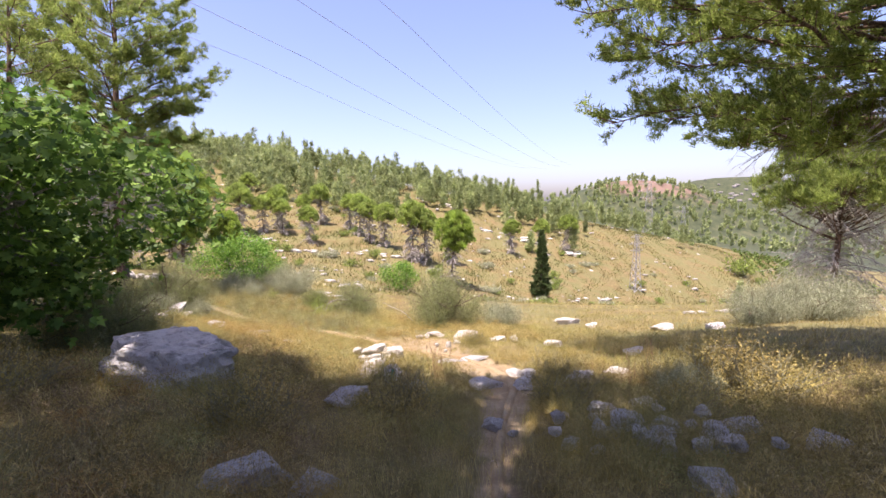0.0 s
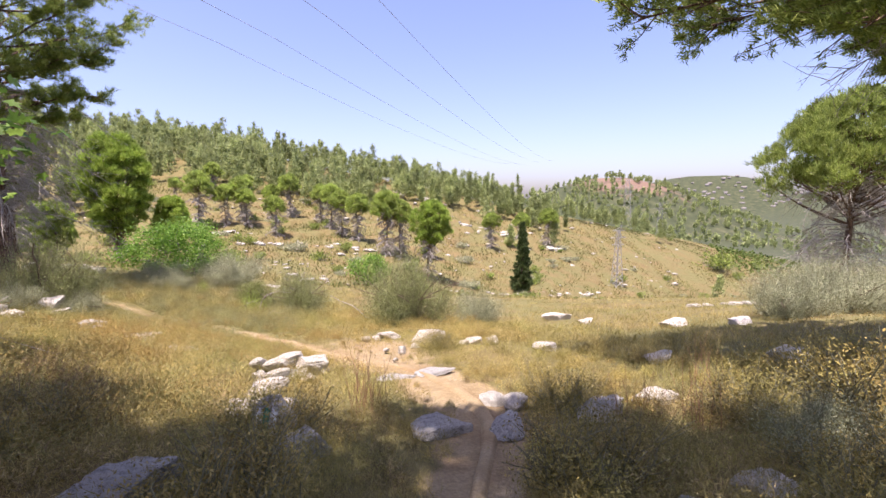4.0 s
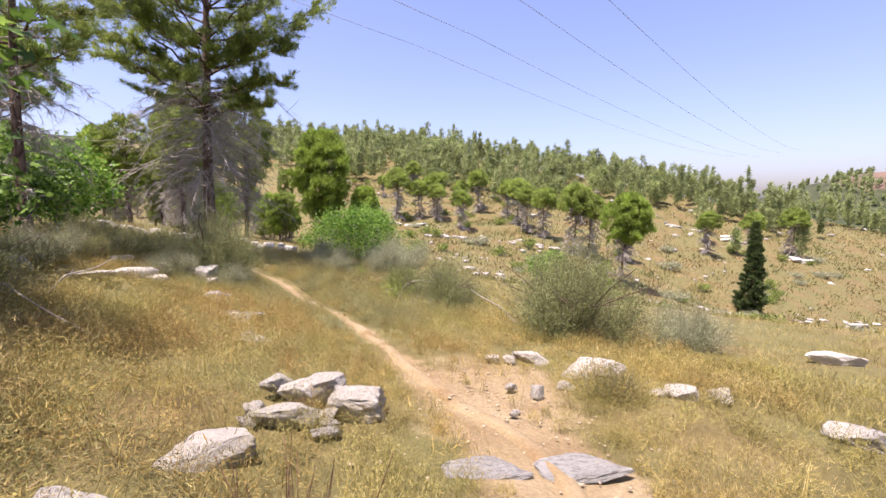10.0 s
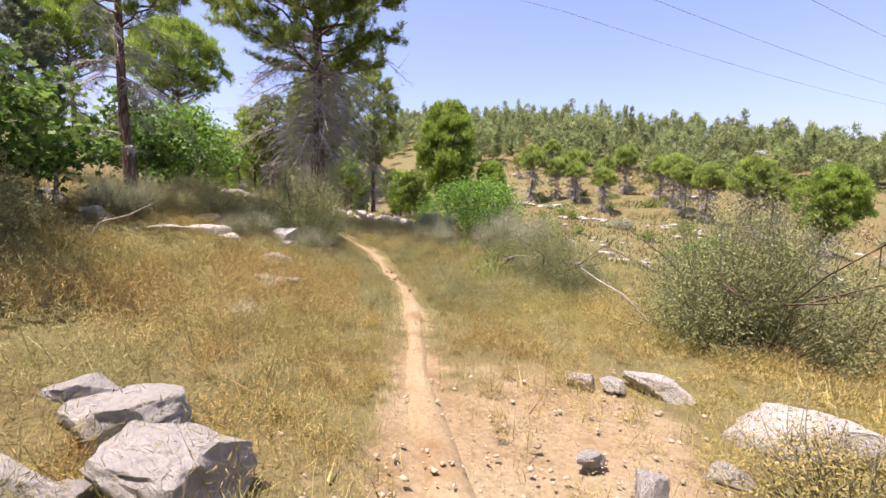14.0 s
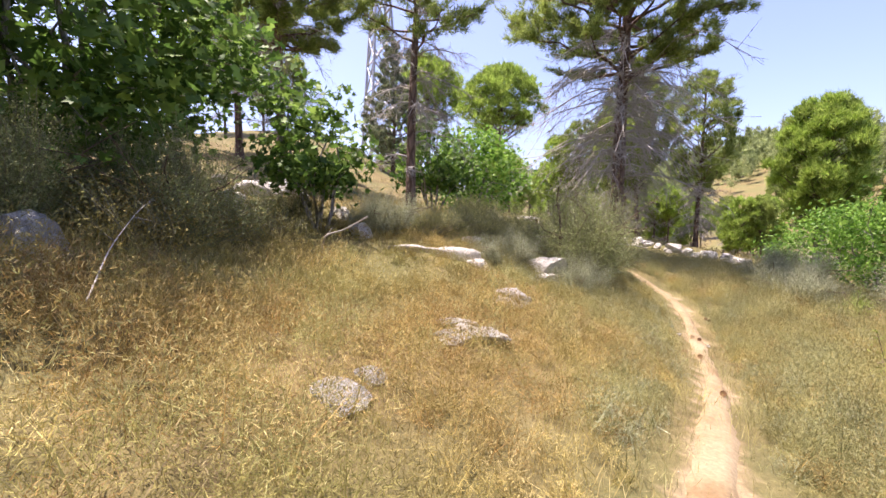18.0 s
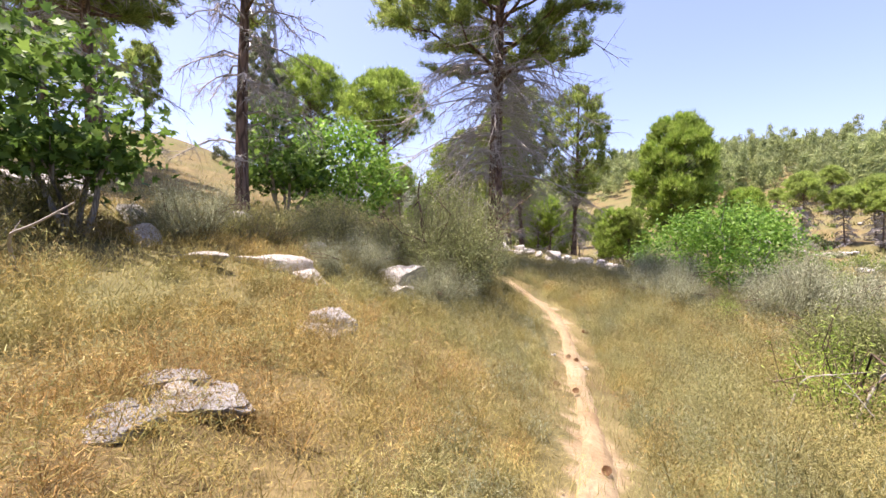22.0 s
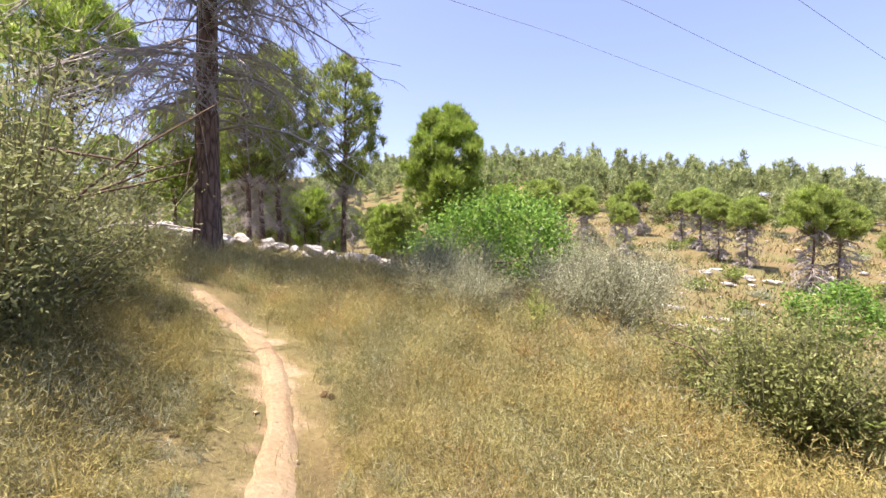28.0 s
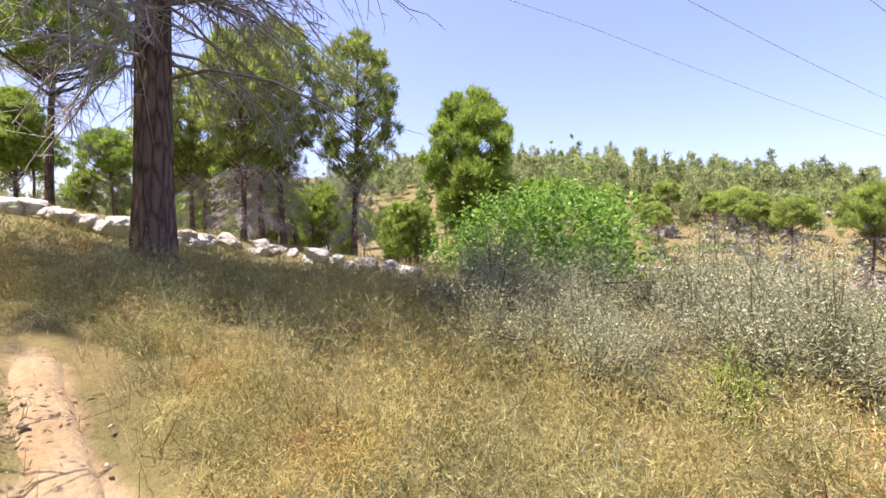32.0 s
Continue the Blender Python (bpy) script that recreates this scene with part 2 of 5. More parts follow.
M_PEBBLE = plain("tan_pebble", (0.40, 0.325, 0.23), 0.9)
M_HOUSE = plain("pale_stone_house", (0.27, 0.255, 0.245), 0.9)
M_STEEL = plain("galvanised_steel", (0.38, 0.38, 0.39), 0.5, 0.6, 3)
M_CABLE = plain("aluminium_cable", (0.30, 0.31, 0.34), 0.5, 0.3, 3)
M_WHITE = plain("white_paint", (0.80, 0.80, 0.78), 0.6)
M_GREENPAINT = plain("green_paint", (0.02, 0.28, 0.20), 0.6)
M_VINE = leafy("vine_leaf", (0.08, 0.13, 0.03), (0.15, 0.21, 0.05), None, 0.2, 0.3)
M_CONE = plain("pine_cone", (0.24, 0.135, 0.07), 0.8)


# ---- ground ----
# height: a fourth-degree near field, a far hillside across a gully, and distant hills
NEAR = ((-3.352, -3.832, 1.736, -0.119, -0.379), (-2.017, -0.317, 0.251, -0.17), (1.425, -0.597, -0.954), (0.64, -0.28), (-0.233,))


def smooth(a, b, v):
    u = np.clip((v - a) / (b - a), 0, 1)
    return u * u * (3 - 2 * u)


def ground(x, y):
    x, y = np.asarray(x, float), np.asarray(y, float)
    xc, yc = np.clip(x, -30, 13), np.clip(y, -6, 44)
    u, v = (xc + 8) / 20, (yc - 18) / 25
    near = sum(c * u**i * v**j for i, row in enumerate(NEAR) for j, c in enumerate(row))
    near = near + 0.45 * np.exp(-((x + 10) ** 2 + (y - 26) ** 2) / 40) + 0.35 * np.exp(-((x + 0) ** 2 + (y - 15.5) ** 2) / 22)
    near = near + 0.4 * np.exp(-((x + 15.5) ** 2 + (y - 15) ** 2) / 50) + 0.35 * np.exp(-((x + 5.5) ** 2 + (y - 7) ** 2) / 10)
    near = near - 0.38 * np.exp(-((x + 8.9) ** 2 + (y - 19.3) ** 2) / 7) + 0.3 * np.exp(-((x + 14.5) ** 2 + (y - 14.3) ** 2) / 6)
    near = near + 0.02 * np.clip(-30 - x, 0, 120) - 0.10 * np.clip(x - 26, 0, 60) + 0.18 * np.clip(-6 - y, 0, 40)
    near = near + 5.0 * np.exp(-((x + 46) / 14) ** 2 - ((y - 7) / 12) ** 2)
    yy = np.maximum(y, 20.0)
    s = np.clip(x / yy, -0.75, 0.95)
    crest = np.interp(s, (-0.75, -0.63, -0.35, -0.12, 0, 0.16, 0.23, 0.5, 0.95), (21.5, 20.0, 15.2, 8.8, 5, -0.8, -2.8, -12, -28))
    low = -9.5 - 14 * s - 12 * s * s
    far0, far1 = 58 + 40 * np.clip(s, -0.2, 0.8), 160.0
    p = np.clip((y - far0) / (far1 - far0), 0, 1) ** 1.4
    hill = low + (crest - low) * p - 0.10 * np.clip(y - far1, 0, 350) * smooth(0, 60, y - far1)
    z = near + (hill - near) * smooth(32, far0, y) * smooth(-140, -40, x + 0.0 * y)
    z = np.where(x < -40, near + (hill - near) * smooth(32, far0, y), z)
    hills = 84 * np.exp(-(((x - 325) / 190) ** 2 + ((y - 720) / 150) ** 2)) + 175 * np.exp(-(((x - 1350) / 520) ** 2 + ((y - 2000) / 350) ** 2))
    hills = hills + 60 * np.exp(-(((x + 500) / 260) ** 2 + ((y - 420) / 300) ** 2)) 
    return z + hills * smooth(50, 170, np.hypot(x + 8, y - 18))

# the footpath, in plan
TRAIL = [(-0.1, -4.0), (0.0, 0.0), (0.25, 1.8), (0.55, 4.2), (0.9, 6.2), (1.35, 8.3), (1.2, 9.6), (0.5, 11.0), (-0.8, 12.15), (-1.75, 12.95), (-3.55, 14.75),
         (-5.55, 16.55), (-7.4, 17.95), (-8.3, 18.6), (-9.4, 19.35), (-10.5, 19.87), (-11.4, 19.95), (-12.4, 20.0)]


def spline(points, step):
    """A smooth line through points in plan."""
    p = np.array([points[0], *points, points[-1]], float)
    out = []
    for a, b, c, d in zip(p, p[1:], p[2:], p[3:]):
        n = max(2, int(np.linalg.norm(c - b) / step))
        for u in np.arange(n) / n:
            out.append(0.5 * (2 * b + (c - a) * u + (2 * a - 5 * b + 4 * c - d) * u**2 + (3 * b - a - 3 * c + d) * u**3))
    return np.array(out)


TRAIL_LINE = spline(TRAIL, 0.15)


def trail_gap(x, y):
    """How far a place lies from the middle of the footpath."""
    x, y = np.ravel(x), np.ravel(y)
    best = np.full(x.shape, 1e9)
    for q in TRAIL_LINE[::2]:
        best = np.minimum(best, (x - q[0]) ** 2 + (y - q[1]) ** 2)
    return np.sqrt(best)


def wavy(x, y, s, k=0.0):
    """A cheap smooth pattern between -1 and 1."""
    return (np.sin(x * s + 1.3 * np.sin(y * s * 0.7 + k) + k) + np.sin(y * s * 1.3 + 1.7 * np.sin(x * s * 0.6 - k) + 2 * k)) / 2


def bare(x, y):
    """How bare the soil is: the path, and the open stony patch."""
    d = trail_gap(x, y).reshape(np.shape(x))
    w = 0.115 + 0.46 * np.exp(-(((x - 0.6) / 2.2) ** 2 + ((y - 9.8) / 3.2) ** 2)) + 0.05 * wavy(x, y, 3.0)
    path = 1 - smooth(w * 0.7, w * 1.8, d)
    patch = np.exp(-(((x + 0.25 + 0.2 * (y - 12)) / 1.15) ** 2 + ((y - 12.6) / 1.9) ** 2) ** 2)
    far = 0.14 * smooth(0.25, 0.8, wavy(x, y, 0.16, 2.0)) * smooth(45, 70, y)
    return np.clip(np.maximum(np.maximum(path, 0.74 * patch), far), 0, 1)


def mesh_of(name, verts, faces, mat=None, flat=True):
    me = bpy.data.meshes.new(name)
    faces = np.asarray(faces)
    me.vertices.add(len(verts))
    me.vertices.foreach_set("co", np.asarray(verts, np.float32).ravel())
    n, k = faces.shape
    me.loops.add(n * k)
    me.loops.foreach_set("vertex_index", faces.astype(np.int32).ravel())
    me.polygons.add(n)
    me.polygons.foreach_set("loop_start", np.arange(0, n * k, k, dtype=np.int32))
    if not flat:
        me.polygons.foreach_set("use_smooth", np.ones(n, bool))
    me.update(calc_edges=True)
    if mat:
        me.materials.append(mat)
    return me


def grid_faces(nx, ny):
    i, j = np.meshgrid(np.arange(nx - 1), np.arange(ny - 1), indexing="ij")
    a = (i * ny + j).ravel()
    return np.stack([a, a + ny, a + ny + 1, a + 1], 1)


def thing(name, label, category, x=0.0, y=0.0, z=0.0, group="", kind=""):
    ob = new(name)
    ob.location = (x, y, z)
    return tagged(ob, label, category, group, kind)


def part(name, data, parent, label=""):
    ob = new(name, data)
    ob.parent = parent
    return tagged(ob, label)


def stretch(lo, hi, step, end, grow):
    """Even steps between lo and hi, then ever wider ones out to end on both sides."""
    mid = list(np.arange(lo, hi, step))
    up, down, s = [hi], [lo - step], step
    while up[-1] < end:
        s *= grow
        up.append(up[-1] + s)
        down.append(down[-1] - s)
    return np.array(sorted(down) + mid + up)


def build_ground():
    gx, gy = stretch(-26, 10, 0.2, 3200, 1.07), stretch(-4, 34, 0.2, 3200, 1.07)
    x, y = np.meshgrid(gx, gy, indexing="ij")
    b = bare(x, y)
    z = ground(x, y)
    near = smooth(60, 25, np.hypot(x + 8, y - 18))
    z = z + near * (0.035 * wavy(x, y, 1.9) + 0.02 * wavy(x, y, 4.7, 1.0)) - 0.03 * b * near
    steps = smooth(55, 75, y) * smooth(260, 200, y) * smooth(-120, -60, x)
    z = z + steps * 0.5 * (np.floor(z / 1.6 + 0.25 * wavy(x, y, 0.09)) * 1.6 + 0.8 - z)
    me = mesh_of("ground", np.stack([x, y, z], -1).reshape(-1, 3), grid_faces(len(gx), len(gy)), M_EARTH, False)
    me.attributes.new("bare", "FLOAT", "POINT").data.foreach_set("value", b.astype(np.float32).ravel())
    far = np.hypot(x, y)
    woods = 0.75 * smooth(230, 420, far) - 0.35 * np.exp(-(((x - 300) / 90) ** 2 + ((y - 640) / 60) ** 2)) + 0.3 * smooth(50, 110, y)
    me.attributes.new("woods", "FLOAT", "POINT").data.foreach_set("value", woods.astype(np.float32).ravel())
    red = np.exp(-(((x - 330) / 110) ** 2 + ((y - 690) / 90) ** 2))
    me.attributes.new("red_soil", "FLOAT", "POINT").data.foreach_set("value", red.astype(np.float32).ravel())
    return tagged(new("ground", me), "dry stony hillside of yellow grass and red soil", "ground", kind="structure")


build_ground()


def build_footpath():
    line = TRAIL_LINE
    way = np.gradient(line, axis=0)
    way /= np.linalg.norm(way, axis=1)[:, None]
    side = np.stack([way[:, 1], -way[:, 0]], 1)
    n, cols = len(line), 7
    s = np.linspace(-1, 1, cols)
    k = np.arange(n)
    left, right = 0.115 + 0.012 * np.sin(k * 0.9) + 0.022 * np.sin(k * 0.23 + 1), 0.115 + 0.012 * np.sin(k * 0.71 + 2) + 0.022 * np.sin(k * 0.19)
    narrow = 0.55 + 0.45 * smooth(6.0, 10.0, line[:, 1])
    left, right = left * narrow, right * narrow
    off = np.where(s[None] < 0, s[None] * left[:, None], s[None] * right[:, None])
    xy = line[:, None] + off[..., None] * side[:, None]
    b = bare(xy[..., 0], xy[..., 1])
    z = ground(xy[..., 0], xy[..., 1]) + 0.035 * wavy(xy[..., 0], xy[..., 1], 1.9) + 0.02 * wavy(xy[..., 0], xy[..., 1], 4.7, 1.0) - 0.03 * b
    z = z + 0.05 * (1 - np.abs(s[None]) ** 4) - 0.006
    v = np.concatenate([xy, z[..., None]], -1).reshape(-1, 3)
    tagged(new("footpath", mesh_of("footpath", v, grid_faces(n, cols), M_TRAIL, False)), "narrow trodden footpath of pale dusty soil", "footpath", kind="structure")


build_footpath()


def on(x, y):
    return float(ground(x, y)) + 0.02


# ---- shapes ----
def unit(v):
    return v / np.maximum(np.linalg.norm(v, axis=-1, keepdims=True), 1e-9)


def tubes(lines, sides=6):
    """Tapered tubes along lines of (points, radii): vertices and quads."""
    verts, faces, base = [], [], 0
    ang = np.arange(sides) * 2 * np.pi / sides
    for pts, rad in lines:
        pts = np.asarray(pts, float)
        way = unit(np.gradient(pts, axis=0))
        ref = np.where(np.abs(way[:, 2:3]) > 0.9, [[1.0, 0, 0]], [[0, 0, 1.0]])
        a = unit(np.cross(way, ref))
        b = np.cross(way, a)
        ring = pts[:, None] + np.asarray(rad)[:, None, None] * (np.cos(ang)[None, :, None] * a[:, None] + np.sin(ang)[None, :, None] * b[:, None])
        verts.append(ring.reshape(-1, 3))
        n = len(pts)
        i, j = np.meshgrid(np.arange(n - 1), np.arange(sides), indexing="ij")
        p, q = base + i * sides + j, base + i * sides + (j + 1) % sides
        faces.append(np.stack([p, q, q + sides, p + sides], -1).reshape(-1, 4))
        base += n * sides
    return np.concatenate(verts), np.concatenate(faces)


def needles(rng, centre, way, count, length, width, spread=0.55):
    """Sprays of thin needles about each centre, leaning along way."""
    n = len(centre)
    d = unit(rng.normal(size=(n, count, 3)) * spread + way[:, None])
    ln = length * rng.uniform(0.6, 1.2, (n, count, 1))
    side = unit(np.cross(d, rng.normal(size=(n, count, 3)))) * width
    c = centre[:, None] + rng.normal(size=(n, count, 3)) * length * 0.22
    v = np.stack([c - side, c + side, c + d * ln], 2).reshape(-1, 3)
    return v, np.arange(len(v)).reshape(-1, 3)


def leaves(rng, centre, size, lobes=False, up=0.6, long=1.0):
    """Leaves at each centre: folded diamonds, or five-lobed ones."""
    n = len(centre)
    nrm = unit(rng.normal(size=(n, 3)) + [0, 0, up * 2])
    a = unit(np.cross(nrm, rng.normal(size=(n, 3))))
    b = np.cross(nrm, a)
    s = (size * rng.uniform(0.6, 1.25, n))[:, None]
    if not lobes:
        wide = 0.32 if long < 2.3 else 0.17
        v = np.stack([centre, centre + s * (0.5 * long * a + wide * b + 0.08 * nrm), centre + s * a * long, centre + s * (0.5 * long * a - wide * b + 0.08 * nrm)], 1)
        f = np.array([[0, 1, 2], [0, 2, 3]])
    else:
        rim = [(0, 0), (0.15, 0.42), (0.32, 0.2), (0.62, 0.45), (0.6, 0.16), (1.0, 0.0), (0.6, -0.16), (0.62, -0.45), (0.32, -0.2), (0.15, -0.42)]
        v = np.stack([centre + s * (p * a + q * b + (0.12 * abs(q) - 0.1 * p * p) * nrm) for p, q in rim] + [centre + s * 0.35 * a - s * 0.03 * nrm], 1)
        f = np.array([[10, i, (i + 1) % 10] for i in range(10)])
    k = v.shape[1]
    return v.reshape(-1, 3), (np.arange(n)[:, None, None] * k + f[None]).reshape(-1, 3)


PROFILE = {
    "round": lambda u: np.sqrt(np.clip(1 - ((u - 0.42) / 0.62) ** 2, 0.03, 1)),
    "umbrella": lambda u: np.sqrt(np.clip(1 - ((u - 0.3) / 0.72) ** 2, 0.04, 1)),
    "cone": lambda u: np.clip(1.05 - u, 0.08, 1) ** 0.8,
    "egg": lambda u: np.sqrt(np.clip(1 - ((u - 0.5) / 0.56) ** 2, 0.05, 1)),
    "spire": lambda u: np.clip(np.minimum((u + 0.12) * 5, 1.04 - u), 0.05, 1) ** 0.75,
    "column": lambda u: np.clip(np.minimum((u + 0.12) * 3.5, 1.12 - u * 0.62), 0.12, 1),
}


def pine_meshes(seed, h, trunk_r, low, crown_r, limbs=34, sprays=26, count=11, length=0.34, width=0.016, shape="round", lean=(0, 0), dead=0, dead_low=0.15, mat=None, droop=0.0, sparse=0.0, hero=False, dome=False, fat=1.0, reach_out=None, tufts=7):
    """Trunk with limbs, dry lower branches, and a crown of needle tufts: a closed head (dome) or open limbs with side branchlets."""
    rng = np.random.default_rng(seed)
    mat = mat or M_NEEDLE
    t = np.linspace(0, 1, 12)
    bend = np.stack([lean[0] * t + 0.10 * np.sin(t * 5 + seed), lean[1] * t + 0.10 * np.sin(t * 4.2 + seed * 2), t * h * 0.97 - 0.15], 1)
    flare = trunk_r * ((1 - t) ** 0.75 * 0.95 + 0.05) * (1 + 0.22 * np.exp(-t * h / 0.35))
    wood, arms = [(bend, flare)], []

    def stem(z):
        return np.array([np.interp(z, bend[:, 2], bend[:, 0]), np.interp(z, bend[:, 2], bend[:, 1]), z])

    centres, ways = [], []
    for i in range(limbs if dome else 0):
        # a closed head of needle tufts standing on the ends of rising limbs
        u = ((i + rng.uniform()) / limbs) ** 0.8
        az = i * 2.39996 + rng.uniform(-0.5, 0.5)
        out = np.array([np.cos(az), np.sin(az), 0])
        z = low + (h - low) * u * 0.93
        puff = crown_r * rng.uniform(0.13, 0.25)
        lump = 1 + 0.10 * math.sin(3 * az + seed) + 0.08 * math.sin(5 * az + 7 * u)
        reach = max(0.0, crown_r * lump * float(PROFILE[shape](u)) * rng.uniform(0.86, 1.04) - puff)
        if rng.uniform() < 0.22:
            reach *= rng.uniform(0.2, 0.8)
        tip = stem(z) + out * reach
        q = np.linspace(0, 1, 5)[:, None]
        start = stem(max(0.3, z - 0.45 * reach - 0.1 * (h - low)))
        arms.append([(start + (tip - start) * q + out * np.sin(q * np.pi) * 0.12 * reach, np.linspace(trunk_r * 0.24 * (1.1 - 0.6 * u), 0.010, 5))])
        nrm = unit(rng.normal(size=(sprays, 3)) + out * 0.5 + [0, 0, 0.75])
        at = tip + nrm * puff * rng.uniform(0.35, 1.15, (sprays, 1)) * [1, 1, 0.75]
        keep = rng.uniform(size=sprays) > sparse
        centres.append(at[keep])
        ways.append((nrm * 0.6 + [0, 0, 0.8])[keep])
    for i in range(0 if dome else limbs):
        u = (i + rng.uniform(0, 1)) / limbs
        z = low + (h - low) * u * 0.97
        az = i * 2.39996 + rng.uniform(-0.4, 0.4)
        reach = crown_r * float(PROFILE[shape](u)) * rng.uniform(0.72, 1.08)
        if reach_out is not None:
            reach *= 0.7 + reach_out[1] * max(0.0, math.cos(az - reach_out[0]))
        out = np.array([np.cos(az), np.sin(az), 0])
        across = np.array([-np.sin(az), np.cos(az), 0])
        rise = (0.22 + 0.5 * u) * reach * (1 - droop)
        q = np.linspace(0, 1, 7)[:, None]
        start = stem(max(0.3, z - rise * 0.6 - 0.15 * reach))
        pts = start + out * q * reach + np.array([0, 0, 1]) * (rise * q**1.3 - droop * 0.45 * reach * q**2) + rng.normal(size=(7, 3)) * 0.035 * reach * q
        arm = [(pts, np.linspace(trunk_r * 0.26 * (1.1 - 0.7 * u), 0.012, 7))]
        n = max(4, int(sprays * (0.35 + 0.65 * reach / crown_r)))
        for k in range(n):
            v = 1 - 0.72 * rng.uniform() ** 1.2
            a = np.array([np.interp(v, q[:, 0], pts[:, m]) for m in range(3)])
            way = unit(out * rng.uniform(0.3, 1.0) + across * rng.choice((-1, 1)) * rng.uniform(0.3, 1.1) + [0, 0, rng.normal() * 0.28 + 0.18 - 0.5 * droop])
            ln = min(reach, crown_r) * rng.uniform(0.16, 0.36) * (1.25 - 0.45 * v)
            e = a + way * ln + [0, 0, 0.12 * ln]
            m = (a + e) / 2 - [0, 0, 0.06 * ln]
            arm.append((np.array([a, m, e]), [0.013, 0.009, 0.005]))
            w = rng.uniform(0.3, 1.05, tufts)[:, None]
            at = a + (e - a) * w + rng.normal(size=(tufts, 3)) * 0.10 * ln * [1, 1, 0.6]
            keep = rng.uniform(size=tufts) > sparse
            centres.append(at[keep])
            ways.append((np.repeat(way[None] * 0.7, tufts, 0) + rng.normal(size=(tufts, 3)) * 0.35 + [0, 0, 0.5])[keep])
        arms.append(arm)
    c, w = np.concatenate(centres), np.concatenate(ways)
    out = {"trunk": mesh_of("trunk", *tubes(wood, 7), M_BARK, False), "crown": mesh_of("crown", *needles(rng, c, w, count, length, width), mat)}
    if hero:
        out["limb"] = [mesh_of("limb", *tubes(a, 6), M_BARK, False) for a in arms]
    else:
        out["limbwork"] = mesh_of("limbwork", *tubes([q for a in arms for q in a], 4), M_BARK, False)
    if dead:
        twigs, each = [], []
        for i in range(dead):
            z = h * dead_low + (low * 1.15 - h * dead_low) * rng.uniform()
            az = rng.uniform(0, 2 * np.pi)
            o = np.array([np.cos(az), np.sin(az), 0])
            ln = crown_r * rng.uniform(0.35, 0.8)
            q = np.linspace(0, 1, 5)[:, None]
            pts = stem(z) + o * q * ln + np.array([0, 0, 1]) * (0.22 * ln * q - 0.55 * ln * q**2) + rng.normal(size=(5, 3)) * 0.04
            twigs.append((pts, np.linspace(0.03, 0.008, 5) * fat))
            for s in range(20):
                k = rng.uniform(0.2, 1)
                a = np.array([np.interp(k, q[:, 0], pts[:, m]) for m in range(3)])
                e = a + (o * 0.5 + rng.normal(size=3) * 0.6 + [0, 0, -0.55]) * ln * rng.uniform(0.12, 0.3)
                m = (a + e) / 2 + rng.normal(size=3) * 0.04
                twigs.append((np.array([a, m, e]), [0.009 * fat, 0.006 * fat, 0.003 * fat]))
                for g in range(3):
                    f = m + (e - m) * rng.uniform() + 0
                    twigs.append((np.array([f, f + rng.normal(size=3) * 0.10 + [0, 0, -0.06]]), [0.005 * fat, 0.002 * fat]))
            each.append(twigs)
            twigs = []
        if hero:
            out["dead_branch"] = [mesh_of("dead_branch", *tubes(a, 3), M_DEAD) for a in each]
        else:
            out["deadwood"] = mesh_of("deadwood", *tubes([q for a in each for q in a], 3), M_DEAD)
    return out


def tree(meshes, name, label, x, y, turn=0.0, size=1.0, category="tree", group=""):
    ob = thing(name, label, category, x, y, on(x, y) - 0.05, group)
    ob.rotation_euler[2] = turn
    ob.scale = (size, size, size)
    for key, me in meshes.items():
        for m in me if isinstance(me, list) else [me]:
            p = part(key, m, ob, {"deadwood": "bare grey dry lower branches"}.get(key, ""))
            if key in ("deadwood", "limbwork"):
                tagged(p, kind="stuff")
    return ob


